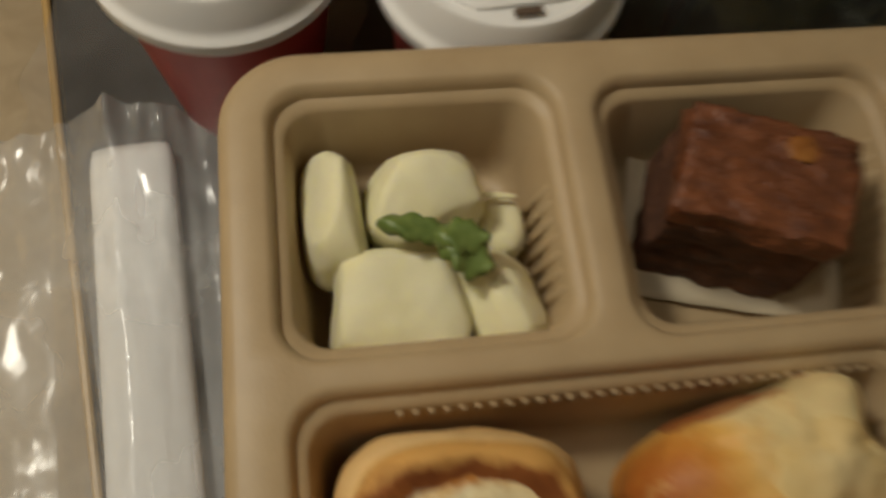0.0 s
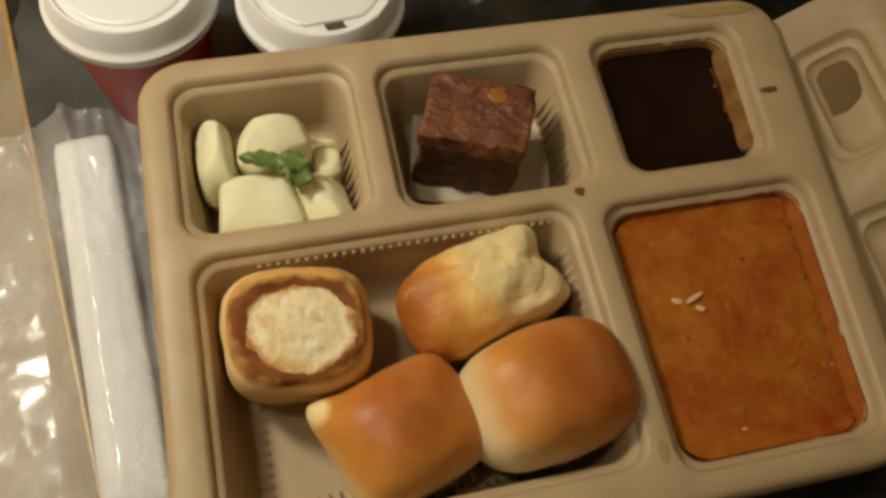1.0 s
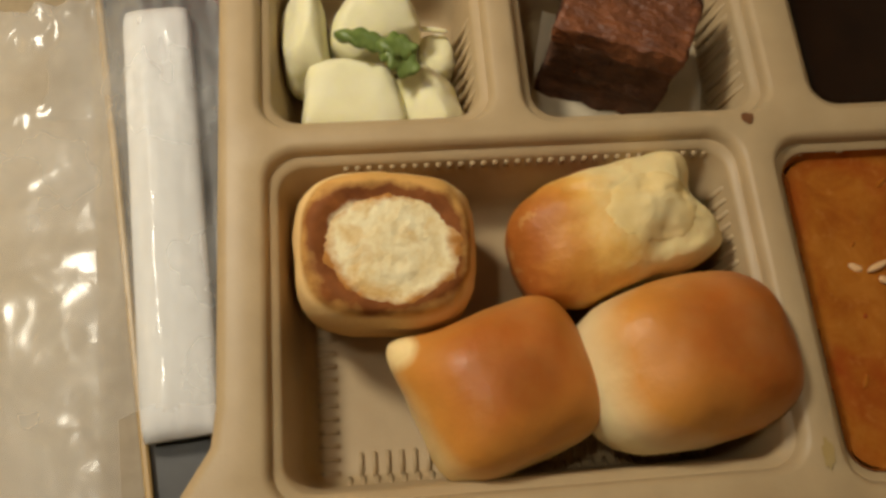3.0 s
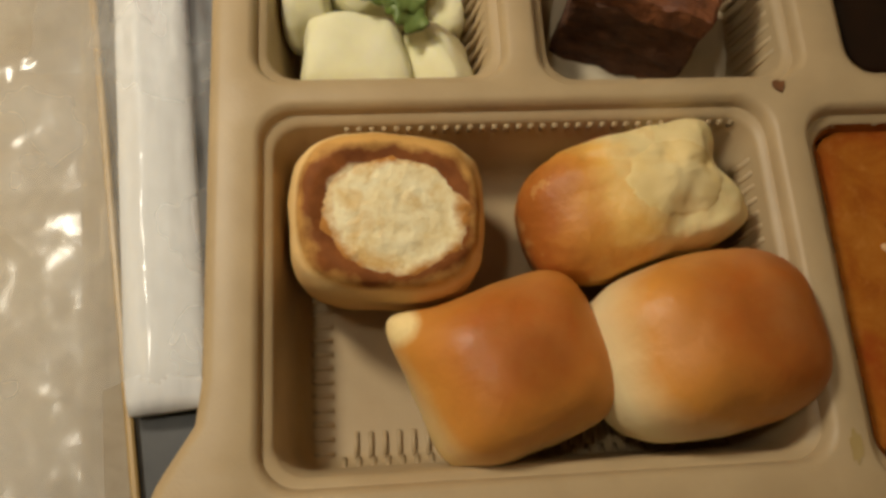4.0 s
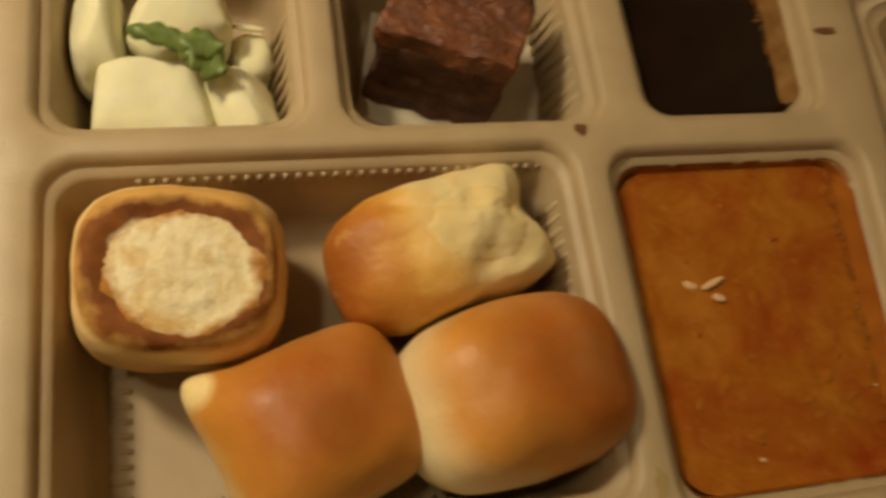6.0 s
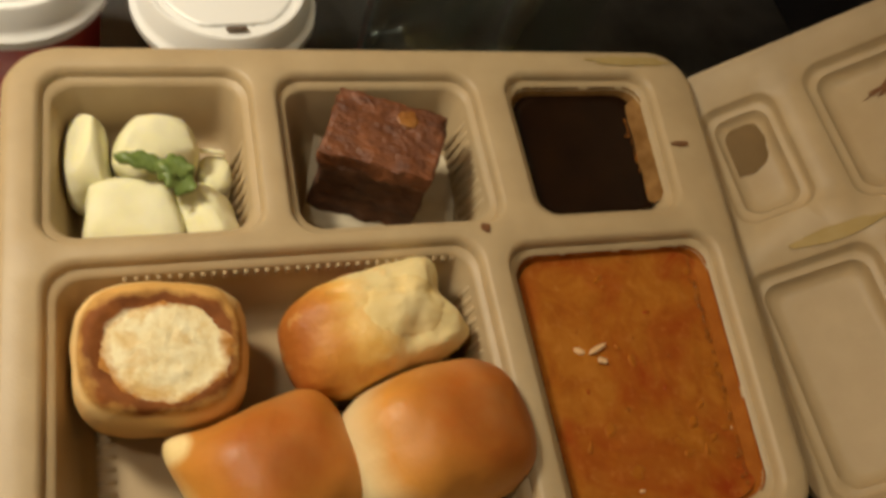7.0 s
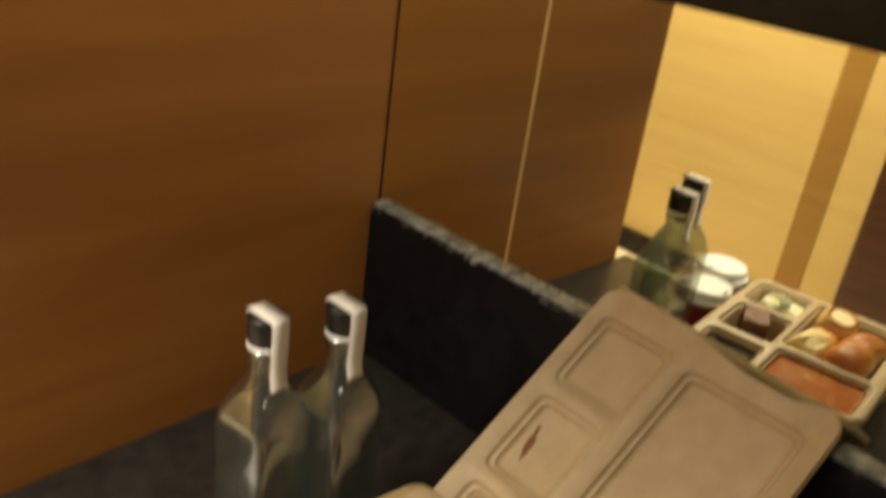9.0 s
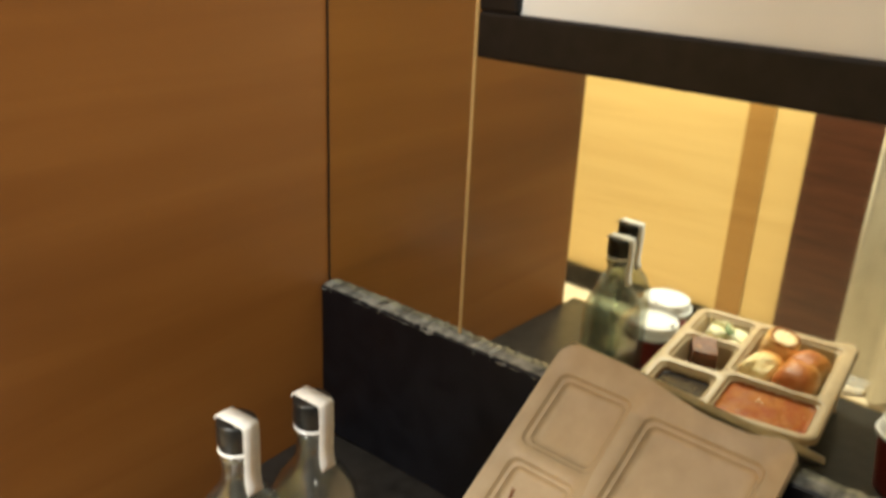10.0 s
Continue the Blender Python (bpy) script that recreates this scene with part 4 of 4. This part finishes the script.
def dimpled(c):
    """Shallow dents and one puckered fold low on the side."""
    c.z += 0.0014 * noise.noise(c * 38 + Vector((1, 7, 2)))
    if c.z < 0.004:
        a = math.atan2(c.y, c.x)
        k = 1 - 0.045 * max(0.0, noise.noise(Vector((math.cos(a) * 4, math.sin(a) * 4, c.z * 60)))) * min(1.0, (0.004 - c.z) / 0.006)
        c.x *= k
        c.y *= k
    return c


FZ = RIM - 0.0378
roll = bun(lump((0.0272, 0.0236, 0.0285), (3.2, 3.0), 9, 0.0008, 60, 1.0, flat_top=0.0215, flat_bottom=-0.0235, shape=upturned), BUN_BASE, "soft roll turned over, pale base ringed by scorched crust", pose(0.0440, -0.0345, FZ + 0.0255, 8, 3, -4))


def crumb_skin(rx, ry, height, seed, grain=1.0):
    """A low ragged patch of open crumb."""
    bm = bmesh.new()
    f0 = ragged(0, 0, rx, ry, 0, 0.12, seed)

    def f(a):
        k = 1 + 0.05 * noise.noise(Vector((math.cos(a) * 7, math.sin(a) * 9, seed))) + 0.02 * noise.noise(Vector((math.cos(a) * 15, math.sin(a) * 15, seed)))
        x, y = f0(a)
        return x * k, y * k
    n, rings = 120, 14
    mid = bm.verts.new((0, 0, height))
    prev = None
    for k in range(1, rings + 1):
        t = k / rings
        cur = []
        for i in range(n):
            x, y = f(2 * math.pi * i / n)
            x, y = x * t, y * t
            q = Vector((x, y, seed))
            z = height * (1 - t ** 4) + grain * (0.00055 * noise.noise(q * 330) + 0.0005 * noise.noise(q * 140)) * (1 - t ** 6) - (0.0006 if k == rings else 0)
            cur.append(bm.verts.new((x, y, z)))
        if prev:
            loft(bm, prev, cur)
        else:
            for i in range(n):
                bm.faces.new((mid, cur[i], cur[(i + 1) % n]))
        prev = cur
    return bm


def draped(bm, target, m, lift=0.0):
    """Lays a low patch on the skin of another mesh; m is the patch's place in that mesh."""
    skin = bmesh.new()
    skin.from_mesh(target.data)
    tree = BVHTree.FromBMesh(skin)
    for v in bm.verts:
        p = m @ Vector((v.co.x, v.co.y, 0))
        up = (m.to_3x3() @ Vector((0, 0, 1))).normalized()
        spot, _, _, _ = tree.ray_cast(p + up * 0.04, -up)
        v.co = (spot if spot is not None else p) + up * (v.co.z + lift)
    skin.free()
    return bm


part("crumb", draped(crumb_skin(0.0204, 0.0162, 0.0009, 2.0, 0.7), roll.children[0], pose(0.0012, -0.0016, 0.0)), CRUMB, roll, "pale open crumb of the base")
torn_roll = bun(lump((0.0320, 0.0198, 0.0245), (3.2, 2.8), 9, 0.0016, 48, 4.0, flat_bottom=-0.021, shape=torn), BUN_TORN, "torn bread roll lying on its side, pale crumb showing", pose(0.1150, -0.0305, FZ + 0.0245, 8, -6, 15))
part("crumb", draped(crumb_skin(0.0160, 0.0112, 0.0006, 6.0, 0.35), torn_roll.children[0], pose(0.0085, 0.0010, 0.0, 0, 8, -6)), TORN_CRUMB, torn_roll, "pale torn crumb")
part("scorched_edge", draped(crumb_skin(0.0125, 0.0021, 0.0007, 8.0), torn_roll.children[0], pose(0.0050, 0.0142, 0.0, 0, 0, 8), 0.0003), SCORCH, torn_roll, "dark brown strip of crust")
bun(lump((0.0268, 0.0234, 0.0255), (3.8, 2.5), 8, 0.0009, 50, 7.0, flat_bottom=-0.021, shape=eared), BUN_TOP, "golden brown glazed roll with pale sides", pose(0.0762, -0.0772, FZ + 0.0240, 4, 3, 20))
bun(lump((0.0332, 0.0246, 0.0285), (3.0, 2.35), 8, 0.0010, 45, 9.0, flat_bottom=-0.023, shape=dimpled), BUN_WIDE, "large golden brown glazed roll with pale sides", pose(0.1300, -0.0740, FZ + 0.0268, 3, 5, 9))


def radish(dims, m, power, seed, planes):
    ob = part("radish_piece", lump(dims, power, 7, 0.0007, 95, seed, cuts_at=planes, keep=0.40), RADISH, None, "", TM @ m)
    return tagged(ob, "pale cooked radish chunk in the tray", "radish", "radish pieces in the tray")


RZ = RIM - 0.038
radish((0.0088, 0.0185, 0.0180), pose(0.0225, 0.0490, RZ + 0.0180, 0, 8, 2), (3.0, 3.0), 1, (((1, 0.1, 0.4), 0.0060), ((-1, 0.3, 0.6), 0.0085), ((0.3, 1, 0.5), 0.0140)))
radish((0.0165, 0.0130, 0.0185), pose(0.0452, 0.0500, RZ + 0.0190, 8, 0, 6), (2.4, 2.4), 2, (((0, -0.4, 1), 0.0115), ((-1, 0.5, 0.4), 0.0125), ((0.3, -1, 0.3), 0.0105)))
radish((0.0178, 0.0140, 0.0170), pose(0.0372, 0.0210, RZ + 0.0165, -6, 0, -8), (4.2, 3.2), 3, (((0.1, -0.35, 1), 0.0120), ((0.9, 0.35, 0.5), 0.0165), ((-1, -0.1, 0.2), 0.0165)))
radish((0.0100, 0.0140, 0.0165), pose(0.0635, 0.0215, RZ + 0.0155, 0, -10, 14), (2.8, 2.6), 4, (((0.8, 0.2, 0.6), 0.0085), ((-0.5, -0.2, 1), 0.0115)))
radish((0.0066, 0.0086, 0.0085), pose(0.0672, 0.0450, RZ + 0.0085, 0, 0, 0), (2.6, 2.6), 5, (((0, 0.3, 1), 0.0065), ((-1, -0.4, 0), 0.0060)))

sliver = part("radish_sliver", lump((0.0060, 0.0009, 0.0008), (2.4, 2.4), 2, 0.0003, 200, 8), RADISH, None, "", TM @ pose(0.0655, 0.0515, RZ + 0.0185, 0, 6, -4))
tagged(sliver, "thin pale sliver lying on the radish", "radish sliver")


def leaf_bm():
    bm = bmesh.new()
    n, cols = 26, []
    for i in range(n + 1):
        t = i / n
        x = -0.0145 + 0.029 * t
        half = 0.0046 * math.sin(math.pi * min(1, t * 0.97 + 0.02)) ** 0.6 * (0.72 + 0.28 * abs(math.sin(t * 11)))
        c = []
        for k in range(5):
            s = k / 2 - 1
            c.append(bm.verts.new((x, s * half, 0.0012 * math.sin(t * 5.5) - 0.0009 * s * s + 0.0009 * math.sin(9 * t + 2.5 * s))))
        cols.append(c)
    for a, b in zip(cols, cols[1:]):
        for k in range(4):
            bm.faces.new((a[k], b[k], b[k + 1], a[k + 1]))
    return bm


herb = empty("coriander_sprig", TM @ pose(0.0465, 0.0318, RIM + 0.0005, 0, 0, -10) @ Matrix.Diagonal((1.2, 1.2, 1, 1)), "green coriander leaves lying on the radish", "herb")
for i, (x, y, z, rx, ry, rz) in enumerate(((-0.0045, 0.0020, 0.0004, 10, 2, -3), (0.0060, -0.0015, -0.0006, -8, 6, -20), (0.0045, 0.0010, 0.0010, 4, -4, 8))):
    ob = part("leaf", leaf_bm(), HERB, herb, "", pose(x, y, z, rx, ry, rz) @ Matrix.Diagonal(((0.55, 0.7, 1, 1), (0.42, 1.25, 1, 1), (0.40, 0.9, 1, 1))[i]))
    md = ob.modifiers.new("thickness", "SOLIDIFY")
    md.thickness = 0.0004

# cake block on its paper
cake_m = TM @ pose(0.1285, 0.0405, RIM - 0.0135, 2, 1, -21)
cake = empty("cake_square", cake_m, "square of dark glazed layered cake on paper", "cake")


def cake_block(dx, dy, z0, z1, seed, amp):
    bm = bmesh.new()
    bmesh.ops.create_cube(bm, size=1.0)
    bmesh.ops.subdivide_edges(bm, edges=bm.edges[:], cuts=22, use_grid_fill=True)
    for v in bm.verts:
        v.co = Vector((v.co.x * dx, v.co.y * dy, z0 + (v.co.z + 0.5) * (z1 - z0)))
        q = v.co * 170 + Vector((seed, seed, seed))
        v.co += Vector((noise.noise(q), noise.noise(q + Vector((7, 0, 0))), noise.noise(q + Vector((0, 9, 0))))) * amp
        q3 = v.co * 70 + Vector((seed * 3, 1, 2))
        v.co += Vector((noise.noise(q3), noise.noise(q3 + Vector((5, 0, 0))), noise.noise(q3 + Vector((0, 6, 0))))) * 0.0018
        q2 = v.co * 480
        v.co += Vector((noise.noise(q2), noise.noise(q2 + Vector((7, 0, 0))), noise.noise(q2 + Vector((0, 9, 0))))) * amp * 0.35
    return bm


part("crumb", cake_block(0.0420, 0.0300, -0.0215, 0.0145, 1.0, 0.0013), CAKE_SIDE, cake, "dense brown crumb")
part("glaze", cake_block(0.0428, 0.0308, 0.0130, 0.0205, 4.0, 0.0011), CAKE_TOP, cake, "shiny dark brown top")
part("caramel", lump((0.0042, 0.0036, 0.0008), (2, 2), 3, 0.0016, 260, 3), CARAMEL, cake, "amber caramel patch", pose(0.0070, 0.0090, 0.0212))


def paper(w, h, seed):
    bm = bmesh.new()
    n = 16
    g = [[bm.verts.new((w * (i / n - 0.5), h * (j / n - 0.5), 0.0018 * noise.noise(Vector((i * 0.3 + seed, j * 0.3, 1))) + 0.010 * max(0, abs(i / n - 0.5) * 2 - 0.7))) for j in range(n + 1)] for i in range(n + 1)]
    for i in range(n):
        for j in range(n):
            bm.faces.new((g[i][j], g[i + 1][j], g[i + 1][j + 1], g[i][j + 1]))
    return bm


ob = part("paper_liner", paper(0.062, 0.044, 2), LINER, None, "", TM @ pose(0.1345, 0.0400, RIM - 0.0352, 0, 0, -14))
ob.modifiers.new("thickness", "SOLIDIFY").thickness = 0.0003
tagged(ob, "piece of white paper under the cake", "paper liner")


# ---- cups ----
def cup(x, y, slot_turn, label):
    c = empty("paper_cup", pose(x, y, TZ) @ Matrix.Diagonal((1.05, 1.05, 1.04, 1)), label, "cup", "takeaway cups")
    part("cup_wall", revolve([(0.0, 0.001), (0.0235, 0.001), (0.0243, 0.0), (0.0250, 0.001), (0.0330, 0.0705), (0.0338, 0.0715)]), SLEEVE, c, "red card cup wall")
    bm = revolve([(0.0335, 0.0690), (0.0362, 0.0690), (0.0368, 0.0700), (0.0366, 0.0735), (0.0352, 0.0748), (0.0346, 0.0752), (0.0338, 0.0770), (0.0322, 0.0850), (0.0314, 0.0862), (0.0304, 0.0862), (0.0296, 0.0850), (0.0288, 0.0840), (0.0, 0.0836)], 64)
    lid_ob = sharp(part("cup_lid", bm, WHITE_PLASTIC, c, "white domed plastic sip lid"), 40)
    # raised inner plateau
    bm = bmesh.new()
    n = 48
    loops = []
    for rr_, z in ((0.0268, 0.0838), (0.0262, 0.0852), (0.0252, 0.0856), (0.0, 0.0857)):
        if rr_ == 0:
            loops.append([bm.verts.new((0, 0, z))])
            continue
        pts = []
        for i in range(n):
            a = 2 * math.pi * i / n
            x_ = rr_ * math.cos(a)
            y_ = rr_ * math.sin(a)
            pts.append(bm.verts.new((x_, max(y_, -0.0235), z)))
        loops.append(pts)
    for a, b in zip(loops, loops[1:]):
        for i in range(n):
            j = (i + 1) % n
            if len(b) == 1:
                bm.faces.new((a[i], a[j], b[0]))
            else:
                bm.faces.new((a[i], a[j], b[j], b[i]))
    sharp(part("plateau", bm, WHITE_PLASTIC, lid_ob, "", pose(0, 0, 0, 0, 0, slot_turn)), 20)
    part("sip_slot", box_bm((0.0080, 0.0022, 0.0012), 0.0005, 2), SLOT, lid_ob, "dark sip slot", pose(0, 0, 0, 0, 0, slot_turn) @ pose(0, -0.0262, 0.0858))
    return c


cup(0.0128, 0.1390, 97, "red paper cup with white lid beside a napkin")
cup(0.0935, 0.1150, -3, "red paper cup with white lid behind the tray")
cup(0.1150, -0.2250, 20, "red paper cup with white lid in front of the tray")


# ---- bottles ----
def bottle_pts(half, r, n=6):
    """A rounded square whose flats carry a point close to each corner, so that they shade flat."""
    base = rr(-half, -half, half, half, r, n)
    pts = []
    for c in range(4):
        arc = base[c * (n + 1):(c + 1) * (n + 1)]
        nxt = base[((c + 1) * (n + 1)) % len(base)]
        prv = base[c * (n + 1) - 1]
        a, z = Vector(arc[0]), Vector(arc[-1])
        pts.append(tuple(a + (Vector(prv) - a) * 0.06))
        pts += arc
        pts.append(tuple(z + (Vector(nxt) - z) * 0.06))
    return pts


def bottle_shell(scale_in):
    t = scale_in
    rows = [(0.0270, 0.008, 0.0), (0.0285, 0.009, 0.003), (0.0288, 0.0070, 0.010), (0.0288, 0.0075, 0.147), (0.0285, 0.0100, 0.156), (0.0272, 0.0130, 0.164), (0.0245, 0.0155, 0.172), (0.0205, 0.0165, 0.179), (0.0166, 0.0155, 0.185), (0.0142, 0.0140, 0.191), (0.0133, 0.0132, 0.199), (0.0130, 0.0129, 0.214)]
    bm = bmesh.new()
    prev = None
    first = None
    for h, r, z in rows:
        cur = ring(bm, bottle_pts(h - t, min(r, h - t - 0.0001) * 0.999), z + (t if z < 0.002 else 0))
        if prev:
            loft(bm, prev, cur)
        else:
            first = cur
        prev = cur
    bm.faces.new(list(reversed(first)))
    return bm, prev


def bottle(x, y, turn):
    b = empty("water_bottle", pose(x, y, TZ, 0, 0, turn) @ Matrix.Diagonal((0.96, 0.96, 1.043, 1)), "clear glass water bottle with black cap and paper seal", "bottle", "water bottles on the counter")
    bm, top = bottle_shell(0.0)
    inner_rows = [(0.0130, 0.0129, 0.214), (0.0110, 0.0109, 0.214), (0.0115, 0.0113, 0.198), (0.0124, 0.0122, 0.190), (0.0148, 0.0138, 0.184), (0.0187, 0.0148, 0.178), (0.0227, 0.0138, 0.171), (0.0253, 0.0112, 0.163), (0.0266, 0.0085, 0.155), (0.0268, 0.0075, 0.146), (0.0268, 0.0075, 0.011), (0.0255, 0.007, 0.007)]
    prev = top
    for h, r, z in inner_rows[1:]:
        cur = ring(bm, bottle_pts(h, min(r, h - 0.0001) * 0.999), z)
        loft(bm, prev, cur)
        prev = cur
    bm.faces.new(prev)
    part("glass_body", bm, GLASS, b, "clear square shouldered glass")
    part("cap", revolve([(0.0, 0.240), (0.0135, 0.240), (0.0150, 0.2392), (0.0156, 0.2375), (0.0158, 0.222), (0.0150, 0.2195), (0.0150, 0.2170), (0.0140, 0.2160), (0.0, 0.2160)][::-1], 40), BLACK_CAP, b, "black screw cap")
    part("neck_ring", revolve([(0.0128, 0.2085), (0.0150, 0.2085), (0.0153, 0.2110), (0.0150, 0.2150), (0.0128, 0.2155)], 32), GLASS, b, "")
    part("neck_band", revolve([(0.0128, 0.2155), (0.0152, 0.2155), (0.0155, 0.2165), (0.0155, 0.2180), (0.0150, 0.2188)], 32), WHITE_PLASTIC, b, "thin white band under the cap")
    # paper seal over the cap and down the neck
    bm = bmesh.new()
    path = [(-0.0162, 0.2365), (-0.0161, 0.2388), (-0.0150, 0.2408), (0.0150, 0.2408), (0.0164, 0.2385), (0.0166, 0.2200), (0.0162, 0.2080), (0.0158, 0.1980), (0.0172, 0.1890), (0.0190, 0.1850)]
    w = 0.0080
    va = [bm.verts.new((-w, -p, z)) for p, z in path]
    vb = [bm.verts.new((w, -p, z)) for p, z in path]
    for i in range(len(path) - 1):
        bm.faces.new((va[i], va[i + 1], vb[i + 1], vb[i]))
    s = sharp(part("paper_seal", bm, SEAL, b, "white paper seal over the cap", pose(0, 0, 0, 0, 0, -5)), 30)
    s.modifiers.new("thickness", "SOLIDIFY").thickness = 0.0004
    return b


bottle(0.1774, 0.1250, 6)
bottle(0.2346, 0.1051, 4)


# ---- napkins, wrapping and marble board ----
def crumpled(w, h, nx, ny, amp, scale, seed, dome=0.0):
    bm = bmesh.new()
    g = []
    for i in range(nx + 1):
        row = []
        for j in range(ny + 1):
            u, v = i / nx - 0.5, j / ny - 0.5
            p = Vector((u * w, v * h, 0))
            q = p * scale + Vector((seed, seed * 0.7, 0))
            ridge = 1 - abs(noise.noise(q)) * 2
            ridge2 = 1 - abs(noise.noise(q * 2.1 + Vector((3, 1, 0)))) * 2
            z = amp * (0.6 * ridge + 0.4 * ridge2) + dome * (math.cos(u * math.pi) ** 0.6 if abs(u) < 0.5 else 0)
            edge = 0.006 * noise.noise(Vector((v * 9 + seed, u * 9, 5)))
            row.append(bm.verts.new((p.x + edge, p.y + edge * 0.5, max(0.0003, z))))
        g.append(row)
    for i in range(nx):
        for j in range(ny):
            bm.faces.new((g[i][j], g[i + 1][j], g[i + 1][j + 1], g[i][j + 1]))
    return bm


def rolled(w, length, height, seed, tilt=0.0):
    """A flat folded packet of paper: rounded cross-section, creased along its length."""
    bm = bmesh.new()
    rings = []
    n, m = 22, 40
    for j in range(m + 1):
        t = j / m
        y = length * (t - 0.5)
        end = math.sqrt(max(0.0, 1 - max(0.0, 1 - t * 12, 1 - (1 - t) * 12) ** 2))
        row = []
        for i in range(n):
            a = 2 * math.pi * i / n
            x = 0.5 * w * math.copysign(abs(math.cos(a)) ** 0.85, math.cos(a)) * (0.93 + 0.07 * end)
            z = 0.5 * height * (math.copysign(abs(math.sin(a)) ** 0.8, math.sin(a)) * (0.45 + 0.55 * end) + 1)
            if z > height * 0.4:
                fold = max(0.0, min(1.0, (x / w - 0.12 + 0.05 * noise.noise(Vector((y * 20, seed, 0)))) / 0.07))
                z -= 0.16 * height * fold * fold * (3 - 2 * fold) * end
            k = noise.noise(Vector((x * 60 + seed, y * 14, z * 40)))
            row.append(bm.verts.new((x + 0.0004 * k, y, z + (0.0005 * k if z > height * 0.4 else 0))))
        rings.append(row)
    for a, b in zip(rings, rings[1:]):
        loft(bm, a, b)
    bm.faces.new(rings[0])
    bm.faces.new(list(reversed(rings[-1])))
    return bm


packet = empty("napkin_packet", pose(-0.0365, 0.0225, TZ, 0, 0, -3.1), "white folded napkin in a clear crinkled wrapper", "napkin")
part("napkin", rolled(0.0285, 0.184, 0.0150, 3.0), NAPKIN, packet, "white folded paper napkin", pose(0, 0, 0.001))
def wrapper_bm():
    """A thin sleeve draped over the napkin, its sides falling past the counter's edge on one side."""
    bm = bmesh.new()
    nx, ny = 72, 150
    g = []
    for i in range(nx + 1):
        row = []
        for j in range(ny + 1):
            u, v = i / nx, j / ny
            x = -0.082 + 0.116 * u
            y = -0.150 + 0.255 * v
            side = abs(x + 0.003)
            h = max(0.0016, 0.0172 * math.sqrt(max(0.0, 1 - (side / 0.0200) ** 2)), 0.0120 - (side - 0.012) * 0.75)
            p = Vector((x, y, 0))
            loose = max(0.0, min(1.0, (-0.020 - x) / 0.010))
            fold = (1 - loose) * (1 - abs(noise.noise(Vector((x * 60, y * 9, 1.5)))) * 2.2) + loose * (1 - abs(noise.noise(Vector((x * 38, y * 55, 2.5)))) * 2.2)
            fine = 1 - abs(noise.noise(Vector((x * 120 + 4, y * 60, 3.5)))) * 2.0
            near_end = max(0.0, 1 - abs(v - 1) * 9)
            z = h + (0.0018 - 0.0013 * loose) * fold + (0.0005 - 0.0003 * loose) * fine + (near_end * 0.0050 + max(0.0, 1 - abs(v - 0.80) * 7) * 0.0016) * fine
            wob = 0.004 * noise.noise(Vector((y * 22, 2.0 if u > 0.5 else 7.0, 1)))
            row.append(bm.verts.new((x + wob * abs(2 * u - 1), y + 0.004 * noise.noise(Vector((x * 60, v * 2, 8))), z)))
        g.append(row)
    for i in range(nx):
        for j in range(ny):
            c = g[i][j].co
            if c.y > -0.083 + 0.004 * noise.noise(c * 90) or c.x < -0.024:
                bm.faces.new((g[i][j], g[i + 1][j], g[i + 1][j + 1], g[i][j + 1]))
    bmesh.ops.delete(bm, geom=[v for v in bm.verts if not v.link_faces], context="VERTS")
    return bm


part("wrapper", wrapper_bm(), FILM, packet, "clear crinkled plastic wrapper").visible_shadow = False
second = empty("napkin_packet", pose(-0.0020, 0.0100, TZ, 0, 0, -6.5), "narrow white paper packet tucked beside the tray", "napkin")
part("napkin", rolled(0.0150, 0.175, 0.0060, 8.0), NAPKIN, second, "", pose(0, 0, 0.0005))

part("edge_band", box_bm((0.0030, 0.94, 0.0304), 0.0008, 1, (-0.0572, -0.1310, TZ - 0.0150)), BRASS, counter, "tan wooden edge banding", smooth=False)
sheet = part("plastic_sheet", crumpled(0.12, 0.17, 44, 60, 0.0014, 22, 12.0), SHEET_FILM, None, "", pose(-0.006, 0.145, TZ + 0.0008, 0, 0, -14))
tagged(sheet, "clear plastic sheet lying under the cups", "plastic sheet")
